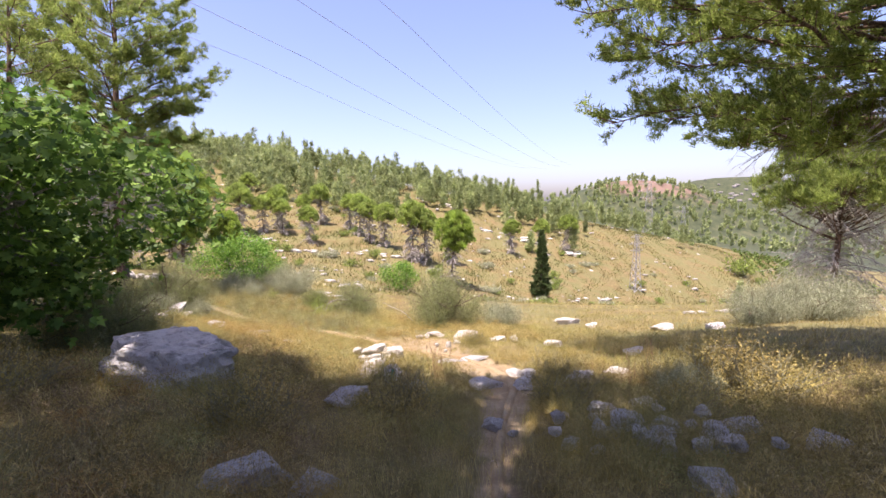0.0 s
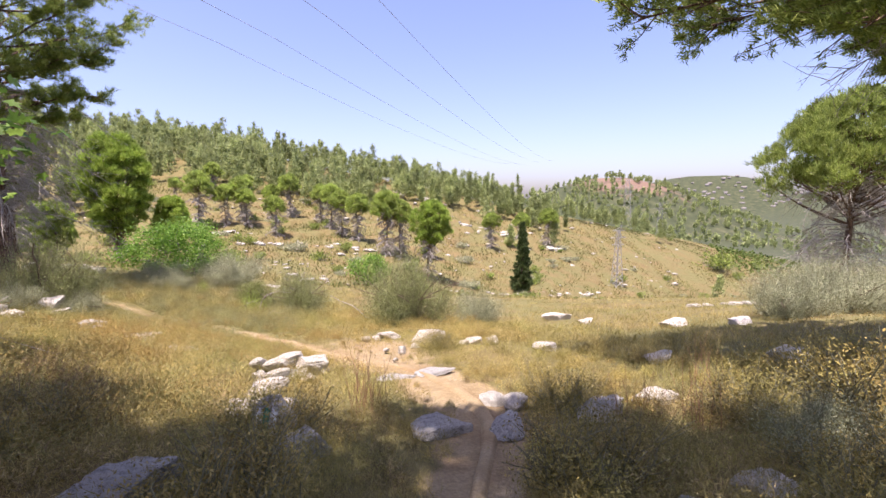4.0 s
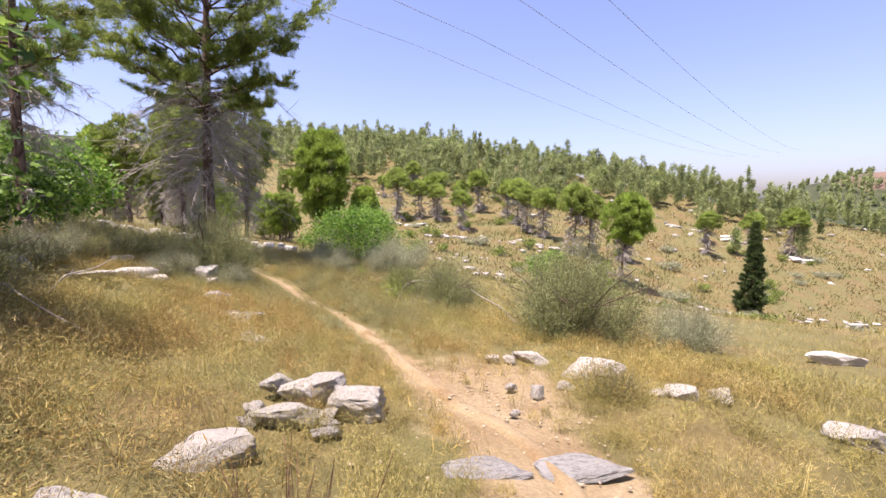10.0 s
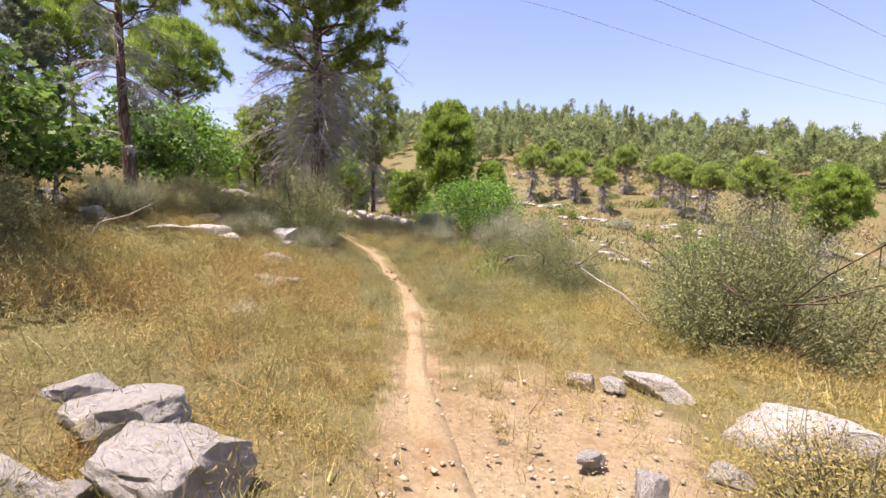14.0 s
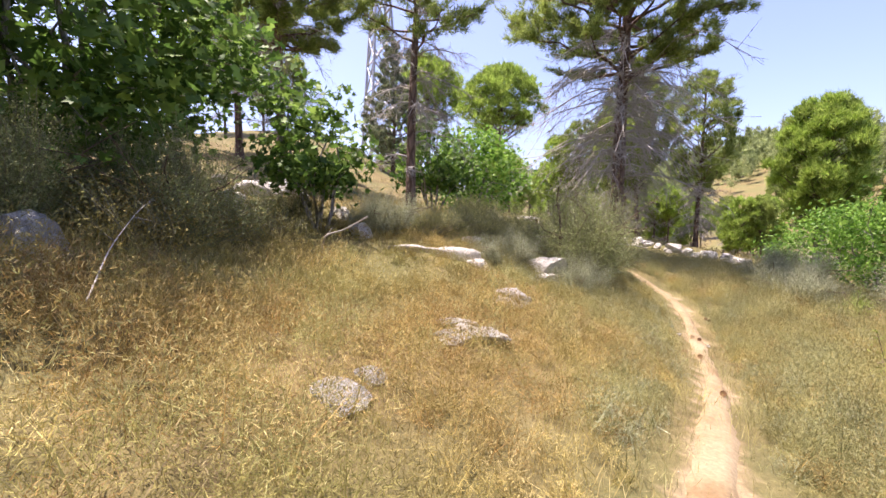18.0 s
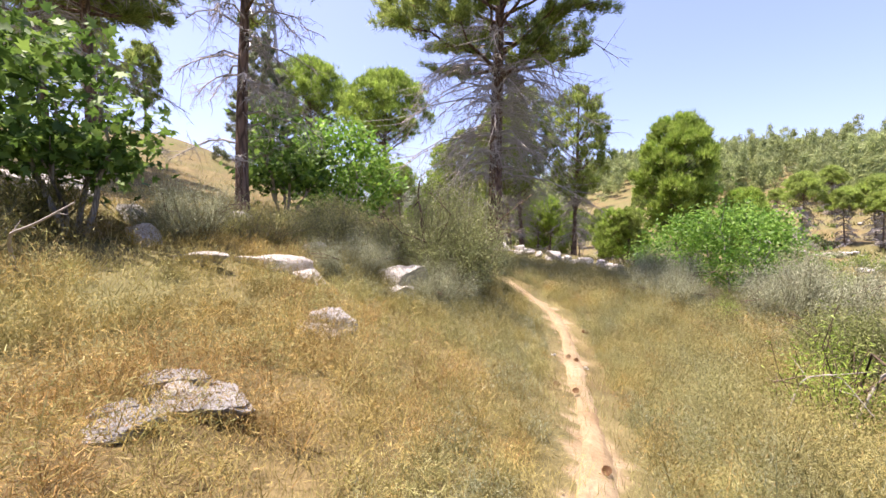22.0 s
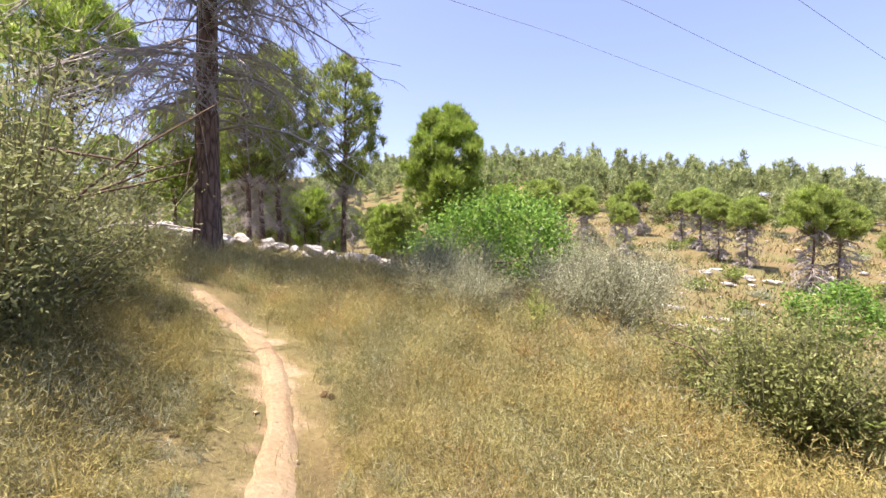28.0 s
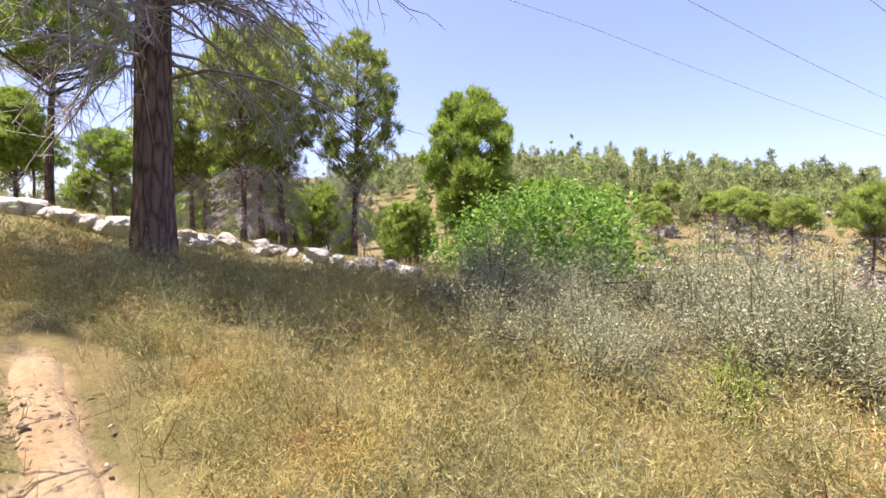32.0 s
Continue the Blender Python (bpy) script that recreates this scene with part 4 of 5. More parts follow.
for me, nm, label, x, y, turn, size in (
    (olive, "shrub", "rounded grey-green shrub with dry sticks", 0.0, 18.3, 0.0, 1.1),
    (olive, "shrub", "tall grey-green shrub with a dark stump in it", -11.3, 17.9, 2.0, 1.0),
    (leafgreen, "shrub", "leafy olive-green shrub at the path's edge", -6.55, 21.95, 4.0, 0.72),
    (olive, "shrub", "dusty grey-green shrub beside the path", -4.4, 20.8, 1.0, 0.85),
    (sage, "sage_bush", "silvery sage bush among dry herbs", -11.5, 24.2, 1.0, 1.0),
    (sage, "sage_bush", "tall silvery sage bush", -10.0, 28.2, 2.0, 1.5),
    (sage, "sage_bush", "silvery sage bush among dry herbs", -10.4, 23.0, 5.0, 0.7),
    (sage, "sage_bush", "silvery sage bush among dry herbs", -9.2, 25.6, 3.0, 1.15),
    (sage, "sage_bush", "silvery sage bush among dry herbs", 2.6, 20.5, 3.0, 1.0),
    (sage, "sage_bush", "silvery sage bush among dry herbs", -10.6, 15.9, 0.0, 0.65),
    (sage, "sage_bush", "silvery sage bush beside the white rock", -9.9, 17.1, 4.4, 0.6),
    (weed, "weed_clump", "tall pale green weeds on the bank", -12.6, 15.8, 0.0, 1.0),
    (weed, "weed_clump", "tall pale green weeds on the bank", -13.4, 17.2, 1.4, 1.1),
    (weed, "weed_clump", "tall pale green weeds on the bank", -14.8, 16.2, 2.4, 1.2),
    (weed, "weed_clump", "tall pale green weeds on the bank", -15.6, 18.4, 3.4, 1.2),
    (weed, "weed_clump", "tall pale green weeds on the bank", -12.2, 14.4, 4.4, 0.9),
    (weed, "weed_clump", "tall pale green weeds on the bank", -13.6, 19.2, 5.4, 0.9),
    (weed, "weed_clump", "tall pale green weeds on the bank", -11.8, 11.2, 0.4, 1.0),
    (sage, "sage_bush", "pale grey bush on the bank", 15.2, 18.0, 0.4, 1.6),
    (sage, "sage_bush", "pale grey bush on the bank", 12.6, 17.4, 2.4, 1.3),
    (sage, "sage_bush", "pale grey bush on the bank", 17.6, 20.0, 2.9, 1.7),
    (sage, "sage_bush", "grey bush beside the stones", -11.8, 13.4, 1.9, 0.8),
    (dry, "dry_bush", "dry brown scrub under the fig tree", -7.8, 9.2, 0.0, 1.3),
    (dry, "dry_bush", "dry brown scrub under the fig tree", -8.6, 10.4, 2.0, 1.2),
    (dry, "dry_bush", "dry brown scrub under the fig tree", -9.4, 11.3, 3.0, 1.0),
    (olive, "shrub", "tangled olive-brown scrub under the fig tree", -8.2, 10.3, 0.7, 0.75),
    (olive, "shrub", "tangled olive-brown scrub under the fig tree", -7.2, 9.0, 2.7, 0.7),
    (dry, "dry_bush", "dry brown scrub under the fig tree", -7.4, 10.3, 1.0, 1.3),
    (dry, "dry_bush", "dry shrub in the shade", 1.9, 6.7, 1.0, 0.9),
    (dry, "dry_bush", "dry shrub in the shade", -0.6, 6.2, 2.2, 0.95),
    (dry, "dry_bush", "dry shrub in the shade", 5.0, 6.9, 0.3, 1.4),
    (dry, "dry_bush", "brown dry shrub in the shade", -2.4, 5.2, 0.5, 1.0),
    (dry, "dry_bush", "brown dry shrub in the shade", -2.9, 7.4, 1.5, 0.8),
    (dry, "dry_bush", "brown dry shrub in the shade", -0.9, 7.9, 0.9, 0.8),
    (dry, "dry_bush", "brown dry shrub in the shade", 3.5, 6.0, 4.4, 0.8),
    (dry, "dry_bush", "brown dry shrub in the shade", 4.3, 8.0, 5.4, 0.9),
    (dry, "dry_bush", "brown dry shrub in the shade", -5.6, 5.2, 5.9, 1.0),
    (sage, "sage_bush", "yellow-green shrub beside the stones", 4.0, 6.7, 5.9, 0.5),
    (dry, "dry_bush", "dry shrub beside the stones", 2.4, 8.9, 3.3, 0.8),
    (dry, "dry_bush", "dry shrub beside the stones", 0.9, 13.2, 3.0, 0.7),
    (dry, "dry_bush", "dry shrub beside the stones", 6.0, 8.6, 5.0, 1.3),
    (lime, "green_sprout", "fresh lime-green sprouts with a dead curved twig", -5.7, 19.7, 0.0, 1.2),
    (lime, "green_sprout", "fresh lime-green sprout among grey stems", -9.3, 23.4, 2.0, 0.7),
    (lime, "green_sprout", "fresh lime-green sprout among grey stems", -6.1, 22.4, 4.0, 0.7),
):
    plant(me, nm, label, x, y, turn, size, group=SH)

# bushes over the far slope
rng = np.random.default_rng(44)
hill_green = shrub_meshes(65, 0.9, 0.9, 40, 20, 0.14, M_NEEDLE, None, 1.2)
hill_grey = shrub_meshes(66, 1.1, 0.8, 60, 20, 0.12, M_SAGE, None, 1.2)
for i in range(180):
    y = 40 + 75 * rng.uniform() ** 0.8
    x = y * rng.uniform(-0.75, 0.85)
    g = i % 5 < 3
    plant(hill_green if g else hill_grey, "hill_bush", "small green bush on the far slope" if g else "small grey bush on the far slope", x, y, i * 1.1, rng.uniform(0.6, 1.5), group="bushes on the far slope")

# ---- rocks ----
rock(-4.3, 6.8, 2.4, 1.8, 1.5, 0.2, BOULDER, 0.38, "large grey boulder in the shade", "boulder")
PATHROCK = "rocks along the path"
for x, y, w, d, h, turn, k in (
    (-1.5, 6.5, 0.75, 0.6, 0.5, 0.3, 1), (-1.7, 3.6, 0.85, 0.55, 0.42, 0.1, 1), (-1.1, 3.5, 0.52, 0.4, 0.28, 0.6, 1), (0.66, 5.45, 0.36, 0.3, 0.28, 0.0, 1),
    (0.85, 5.15, 0.16, 0.14, 0.1, 0.0, 1), (3.75, 5.2, 0.5, 0.4, 0.35, 0.4, 1), (4.2, 4.5, 0.75, 0.5, 0.22, 0.1, 1), (2.35, 3.55, 0.55, 0.45, 0.32, 0.9, 1),
    (3.05, 6.4, 0.45, 0.4, 0.32, 0.5, 0), (3.7, 9.0, 0.7, 0.5, 0.32, 0.2, 0), (2.75, 8.5, 0.85, 0.55, 0.38, 0.5, 1), (0.75, 8.0, 0.78, 0.5, 0.34, 0.3, 1),
    (1.5, 8.0, 0.62, 0.42, 0.3, 1.0, 1), (-0.5, 7.45, 0.55, 0.45, 0.42, 0.2, 1), (-1.3, 8.6, 0.9, 0.6, 0.35, 0.1, 0), (-1.62, 9.65, 0.72, 0.55, 0.36, 0.4, 0), (1.85, 9.05, 0.46, 0.36, 0.3, 0.7, 0),
    (1.55, 9.2, 0.4, 0.3, 0.2, 0.2, 0), (0.75, 10.95, 0.9, 0.45, 0.09, 0.45, 1), (0.1, 10.5, 0.8, 0.4, 0.08, 0.5, 1), (3.5, 13.3, 0.75, 0.5, 0.32, -0.3, 0),
    (0.72, 14.2, 1.0, 0.7, 0.5, 0.1, 0), (-0.27, 14.45, 0.62, 0.4, 0.3, -0.3, 0), (-0.8, 14.0, 0.26, 0.2, 0.18, 0.2, 0), (-0.55, 14.15, 0.24, 0.2, 0.16, 0.9, 0),
    (0.13, 12.65, 0.2, 0.2, 0.26, 0.5, 0), (0.4, 13.2, 0.28, 0.22, 0.17, 0.5, 0), (-0.2, 12.75, 0.2, 0.15, 0.12, 0.8, 0), (0.05, 11.9, 0.13, 0.1, 0.08, 0.1, 0),
    (1.9, 13.95, 0.6, 0.4, 0.26, 0.2, 0), (2.3, 14.1, 0.42, 0.34, 0.28, 0.8, 0), (1.55, 13.7, 0.4, 0.25, 0.14, 0.8, 0), (6.1, 21.0, 1.4, 0.8, 0.55, 0.2, 0),
    (6.7, 19.4, 0.7, 0.4, 0.3, 0.4, 0), (7.2, 10.9, 1.05, 0.7, 0.55, 0.1, 0), (5.2, 11.7, 0.75, 0.4, 0.3, 0.3, 0), (14.5, 18.8, 2.2, 1.0, 0.5, 0.2, 1),
    (10.5, 16.5, 1.4, 0.8, 0.4, 0.6, 0), (9.0, 17.5, 1.2, 0.6, 0.35, 0.2, 0), (-11.6, 16.3, 0.8, 0.5, 0.42, 0.2, 0), (-12.9, 12.3, 0.95, 0.6, 0.55, 0.3, 0),
    (-13.4, 14.1, 0.65, 0.5, 0.42, 0.1, 0), (-10.5, 16.65, 1.0, 0.8, 0.75, 0.9, 0), (-9.95, 16.5, 0.5, 0.4, 0.35, 0.4, 0), (-10.5, 14.75, 1.5, 0.6, 0.45, 1.2, 0), (-10.0, 15.1, 0.7, 0.5, 0.35, 0.6, 0), (-8.1, 15.15, 0.7, 0.4, 0.4, 0.9, 1), (-7.8, 15.0, 0.5, 0.4, 0.2, 0.3, 0), (-6.15, 14.1, 0.9, 0.6, 0.16, 0.4, 1), (-5.85, 13.8, 0.6, 0.45, 0.15, 1.0, 1), (-12.2, 15.4, 1.0, 0.4, 0.25, 0.4, 0),
    (-6.45, 13.95, 0.6, 0.4, 0.16, 0.5, 1), (-6.0, 13.75, 0.3, 0.22, 0.12, 1.4, 1), (-11.3, 12.75, 0.95, 0.6, 0.5, 0.4, 0), (-10.4, 13.6, 1.3, 0.35, 0.22, 0.9, 0), (-4.4, 12.75, 0.6, 0.4, 0.12, 0.4, 1), (-4.75, 12.95, 0.34, 0.25, 0.12, 0.4, 1), (-6.45, 9.7, 0.8, 0.7, 0.8, 0.1, 1), (-6.2, 14.0, 0.4, 0.3, 0.2, 1.0, 0),
    (-7.8, 14.9, 0.35, 0.25, 0.18, 0.4, 0), (-7.7, 18.35, 0.09, 0.07, 0.05, 0.3, 0), (-8.2, 18.2, 0.09, 0.07, 0.05, 0.9, 0), (-8.2, 27.7, 2.0, 0.6, 0.3, 0.2, 0), (-6.9, 27.2, 1.2, 0.5, 0.28, 0.4, 0), (-14.6, 15.9, 0.7, 0.4, 0.3, 0.4, 0),
):
    if k:
        rock(x, y, w, d, h, turn, GREYS[1 + int(abs(x * 13)) % 4], 0.36, "grey pitted limestone rock half hidden in scrub", group=PATHROCK)
    else:
        rock(x, y, w, d, h, turn, group=PATHROCK)
CLUSTER = "white rock cluster"
for x, y, w, d, h, turn, lift in ((-1.33, 10.98, 0.48, 0.44, 0.40, 0.3, 0), (-1.78, 10.93, 0.56, 0.42, 0.36, 0.5, 0), (-1.62, 11.02, 0.40, 0.3, 0.16, 0.45, 0.22),
                                  (-2.2, 10.88, 0.24, 0.28, 0.22, 0.4, 0.1), (-1.70, 10.46, 0.56, 0.28, 0.24, 0.5, 0), (-1.43, 10.66, 0.2, 0.17, 0.14, 0.9, 0), (-1.98, 10.38, 0.22, 0.2, 0.18, 0.2, 0),
                                  (-1.30, 10.55, 0.16, 0.12, 0.08, 0.5, 0), (-1.25, 10.42, 0.2, 0.14, 0.07, 0.8, 0), (-1.9, 10.2, 0.18, 0.14, 0.08, 0.1, 0), (-2.0, 11.1, 0.4, 0.3, 0.24, 0.1, 0)):
    rock(x, y, w * 1.25, d * 1.25, h * 1.15, turn, None, 0.24, "bright white fissured limestone block in the cluster", group=CLUSTER, lift=lift)
rng = np.random.default_rng(9)
for i in range(36):
    x, y = 2.4 + rng.normal() * 0.62, 4.95 + rng.normal() * 0.42
    s = rng.uniform(0.14, 0.4)
    rock(x, y, s, s * 0.8, s * 0.65, rng.uniform(0, 6), GREYS[1 + i % 4], 0.2, "grey stone of the loose heap in the shade", "stone", "stone heap", 0.08 * (i % 3))
for i in range(12):
    s = rng.uniform(0.45, 1.2)
    rock(-16.0 + rng.normal() * 0.7, 10.5 + rng.normal() * 0.8, s, s * 0.7, s * 0.6, rng.uniform(0, 6), None, 0.2, "limestone block of the rock pile on the bank", group="rock pile")
for x, y, w in ((-11.6, 9.9, 0.8), (-12.2, 10.3, 0.6), (-11.9, 9.4, 0.7), (-12.6, 9.8, 0.9), (-12.9, 10.7, 0.6), (-11.3, 10.3, 0.45)):
    rock(x, y, w, w * 0.75, w * 0.65, x, None, 0.2, "limestone block of the rock pile under the fig tree", group="rock pile")
WALL = [(-23.3, 20.8), (-22.7, 21.7), (-21.6, 22.1), (-20.6, 22.7), (-20.8, 24.0), (-20.8, 25.2), (-20.3, 26.2), (-19.2, 26.8), (-18.4, 27.6), (-17.2, 28.4)]
for i in range(46):
    u = i / 45 * (len(WALL) - 1)
    x, y = np.interp(u, np.arange(len(WALL)), [p[0] for p in WALL]), np.interp(u, np.arange(len(WALL)), [p[1] for p in WALL])
    s = rng.uniform(0.4, 0.85)
    rock(float(x + rng.normal() * 0.15), float(y + rng.normal() * 0.15), s, s * 0.75, s * 0.6, rng.uniform(0, 6), None, 0.1, "pale stone of the tumbled low field wall", "wall_stone", "low field wall", 0.12 * (i % 2))


def ledge(points, n, size, label):
    """A broken line of flat limestone slabs along a terrace."""
    rng = np.random.default_rng(n * 7 + int(abs(points[0][0])))
    mid = points[len(points) // 2]
    ob = thing("rock_ledge", label, "rock", mid[0], mid[1], on(*mid), "rock ledges on the slope")
    for i in range(n):
        u = rng.uniform(0, len(points) - 1)
        x = float(np.interp(u, np.arange(len(points)), [p[0] for p in points])) + rng.normal() * size * 0.3
        y = float(np.interp(u, np.arange(len(points)), [p[1] for p in points])) + rng.normal() * size * 0.5
        w = size * rng.uniform(0.5, 1.3)
        p = part("slab", HILLROCKS[i % len(HILLROCKS)], ob)
        p.location = (x - mid[0], y - mid[1], on(x, y) - on(*mid) + w * 0.06)
        p.scale, p.rotation_euler = (w * 0.5, w * 0.38, w * 0.24), (0, 0, rng.uniform(-0.5, 0.9))


ledge([(-24, 62), (-15.8, 65), (-7, 71)], 24, 1.2, "long pale limestone ledge crossing the far slope")
ledge([(-12.0, 37.5), (-9, 40), (-5, 42.3)], 6, 0.75, "flat pale limestone ledge below the meadow")
ledge([(-8, 143), (6, 136)], 12, 3.2, "bare pale rock shelf high on the ridge")
ledge([(8, 116), (20, 114), (36, 110)], 16, 2.6, "pale rock shelf on the upper slope")
ledge([(8, 60), (24, 74), (34, 83)], 30, 1.0, "loose pale rocks below the cypress")
ledge([(12, 22.5), (16, 24), (20, 24.5)], 10, 0.7, "flat pale rocks at the meadow's edge")
ledge([(-40, 70), (-30, 68), (-24, 70)], 14, 1.2, "pale limestone ledge under the young pines")


def marked_rock():
    """A leaning stone with three painted bands side by side on its face."""
    x, y = -0.95, 7.95
    ob = thing("marked_rock", "grey rock painted with a white and green trail mark", "rock", x, y, on(x, y) + 0.2)
    body = part("stone", GREYS[2], ob)
    body.scale = (0.26, 0.22, 0.3)
    for nm, mat, dx in (("white_stripe", M_WHITE, -0.075), ("green_stripe", M_GREENPAINT, -0.005), ("white_stripe", M_WHITE, 0.06)):
        line = np.array([[dx + 0.02 * math.sin(a * 2), -0.2 * math.cos(a * 0.9), 0.2 * a] for a in np.linspace(-0.7, 0.75, 8)])
        v, f = tubes([(line, np.full(8, 0.036))], 6)
        part(nm, mesh_of(nm, v, f, mat, False), ob)


marked_rock()


def scatter_rocks():
    """Stones strewn over the hillside and gravel on the path."""
    rng = np.random.default_rng(17)
    bm = bmesh.new()
    bmesh.ops.create_icosphere(bm, subdivisions=1, radius=1)
    v0 = np.array([q.co[:] for q in bm.verts])
    f0 = np.array([[q.index for q in p.verts] for p in bm.faces])
    bm.free()
    for name, label, spots in (
        ("hill_stones", "pale limestone outcrops strewn over the far slope", None),
        ("gravel", "loose pale stones and gravel on bare soil", 1),
    ):
        vs, fs, n = [], [], 0
        count = 480 if spots is None else 900
        for i in range(count * 3):
            if len(vs) >= count:
                break
            if spots is None:
                y = rng.uniform(42, 185)
                x = y * rng.uniform(-0.75, 0.6)
                band = abs(math.sin(float(ground(x, y)) * 0.9 + 0.02 * x))
                if band > 0.35 and rng.uniform() > 0.16:
                    continue
                s = (0.18 + 0.5 * rng.uniform() ** 2.5) * (0.6 + y / 140)
                flat = rng.uniform(0.25, 0.5)
            else:
                k = rng.integers(len(TRAIL_LINE))
                x, y = TRAIL_LINE[k] + rng.normal(size=2) * 0.22
                if rng.uniform() < 0.85:
                    x, y = -0.1 + rng.normal() * 0.9, 12.2 + rng.normal() * 1.3
                s, flat = 0.007 + 0.02 * rng.uniform() ** 3, 0.5
            v = v0 * (1 + 0.3 * rng.normal(size=(len(v0), 1))) * [s, s * rng.uniform(0.5, 1), s * flat]
            a = rng.uniform(0, 6.28)
            v = v @ np.array([[math.cos(a), -math.sin(a), 0], [math.sin(a), math.cos(a), 0], [0, 0, 1]])
            vs.append(v + [x, y, float(ground(x, y)) + s * 0.12])
            fs.append(f0 + n)
            n += len(v0)
        tagged(new(name, mesh_of(name, np.concatenate(vs), np.concatenate(fs), M_HILLROCK if spots is None else M_PEBBLE)), label, "stones", kind="stuff")


scatter_rocks()


# ---- power line ----
def lattice_mast(h, w, panels):
    """A tapering steel lattice mast with cross arms."""
    lines = []
    def leg(k, z):
        s = w * (1 - 0.75 * z / h) / 2
        return np.array([s * (1 if k in (0, 3) else -1), s * (1 if k < 2 else -1), z])
    for k in range(4):
        lines.append((np.array([leg(k, 0), leg(k, h)]), [0.07, 0.05]))
        for i in range(panels):
            a, b = h * i / panels, h * (i + 1) / panels
            lines.append((np.array([leg(k, a), leg((k + 1) % 4, b)]), [0.035, 0.035]))
            lines.append((np.array([leg((k + 1) % 4, a), leg(k, b)]), [0.035, 0.035]))
    legs = mesh_of("lattice", *tubes(lines, 4), M_STEEL)
    arms = []
    for z, r in ((h * 0.97, w * 0.9), (h * 0.85, w * 1.2), (h * 0.73, w * 0.9)):
        for s in (-1, 1):
            arms += [(np.array([[0, 0, z], [s * r, 0, z]]), [0.06, 0.04]), (np.array([[0, 0, z + h * 0.05], [s * r, 0, z]]), [0.04, 0.03])]
    return legs, mesh_of("cross_arms", *tubes(arms, 4), M_STEEL)


MAST = lattice_mast(11, 1.6, 9)
PYLON = lattice_mast(30, 5.5, 9)
for me, nm, label, x, y, turn, size in (
    (MAST, "lattice_mast", "slim steel lattice mast on the slope", 41, 92, 0.3, 1.1),
    (PYLON, "power_pylon", "tall steel lattice power pylon in the valley", 108, 230, -0.35, 1.0),
    (PYLON, "power_pylon", "tall steel lattice power pylon in the valley", 165, 300, -0.35, 0.9),
    (MAST, "lattice_mast", "steel lattice mast behind the trees", -84, 15.5, 0.3, 4.2),
):
    ob = thing(nm, label, "pylon", x, y, on(x, y) - 0.1)
    ob.rotation_euler[2], ob.scale = turn, (size,) * 3
    part("lattice", me[0], ob)
    part("cross_arms", me[1], ob)
for off, z in ((-57, 25.5), (-45.5, 24.5), (-36, 26), (-28, 27)):
    u, n = np.array([0.36, 0.933]), np.array([0.933, -0.36])
    t = np.linspace(-140, 330, 48)
    p = n * off + t[:, None] * u
    sag = z + 9 * ((t - 60) / 200) ** 2 - 14 * np.clip((t - 60) / 270, 0, 2)
    v, f = tubes([(np.concatenate([p, sag[:, None]], 1), np.full(48, 0.034))], 5)
    tagged(new("power_cable", mesh_of("power_cable", v, f, M_CABLE, False)), "thin power cable sagging across the sky", "cable", "power line")


# ---- grass ----
def blades(rng, x, y, h, w, mat, name, label, bend=0.45, seg=2):
    n = len(x)
    z = ground(x, y) - 0.03
    az, az2 = rng.uniform(0, 2 * np.pi, n), rng.uniform(0, 2 * np.pi, n)
    out = np.stack([np.cos(az), np.sin(az), np.zeros(n)], 1)
    side = np.stack([np.cos(az2), np.sin(az2), np.zeros(n)], 1) * w[:, None] / 2
    foot = np.stack([x, y, z], 1)
    lean = bend * rng.uniform(0.2, 1.0, n)[:, None]
    mid = foot + out * (h[:, None] * lean * 0.35) + [0, 0, 1] * (h[:, None] * 0.6)
    tip = foot + out * (h[:, None] * lean) + [0, 0, 1] * (h[:, None] * (1.05 - 0.4 * lean))
    if seg == 2:
        v = np.stack([foot - side, foot + side, mid + side * 0.7, mid - side * 0.7, tip], 1).reshape(-1, 3)
        f = (np.arange(n)[:, None, None] * 5 + np.array([[0, 1, 2], [0, 2, 3], [3, 2, 4]])[None]).reshape(-1, 3)
    else:
        v = np.stack([foot - side, foot + side, tip], 1).reshape(-1, 3)
        f = np.arange(3 * n).reshape(-1, 3)
    tagged(new(name, mesh_of(name, v, f, mat)), label, "grass", kind="stuff")


def field(rng, n, near, far, power, clump=0.12, per=9):
    """Tufts set about the walk, denser close to it, off the bare soil."""
    k = int(n / per * 1.8)
    line = TRAIL_LINE[rng.integers(len(TRAIL_LINE), size=k)]
    r = near + (far - near) * rng.uniform(size=k) ** power
    a = rng.uniform(0, 2 * np.pi, k)
    x, y = line[:, 0] + r * np.cos(a), line[:, 1] + r * np.sin(a)
    ok = (rng.uniform(size=k) > bare(x, y) * 1.25 - 0.03) & (y > -5) & (y < 60) & (rng.uniform(size=k) < 0.75 + 0.35 * wavy(x, y, 0.9))
    x, y = x[ok][: n // per], y[ok][: n // per]
    tall = 1 + 0.35 * wavy(x, y, 0.5, 3) + 0.25 * rng.normal(size=len(x))
    x, y, tall = np.repeat(x, per), np.repeat(y, per), np.repeat(np.clip(tall, 0.4, 1.8), per)
    return x + rng.normal(size=len(x)) * clump, y + rng.normal(size=len(y)) * clump, tall


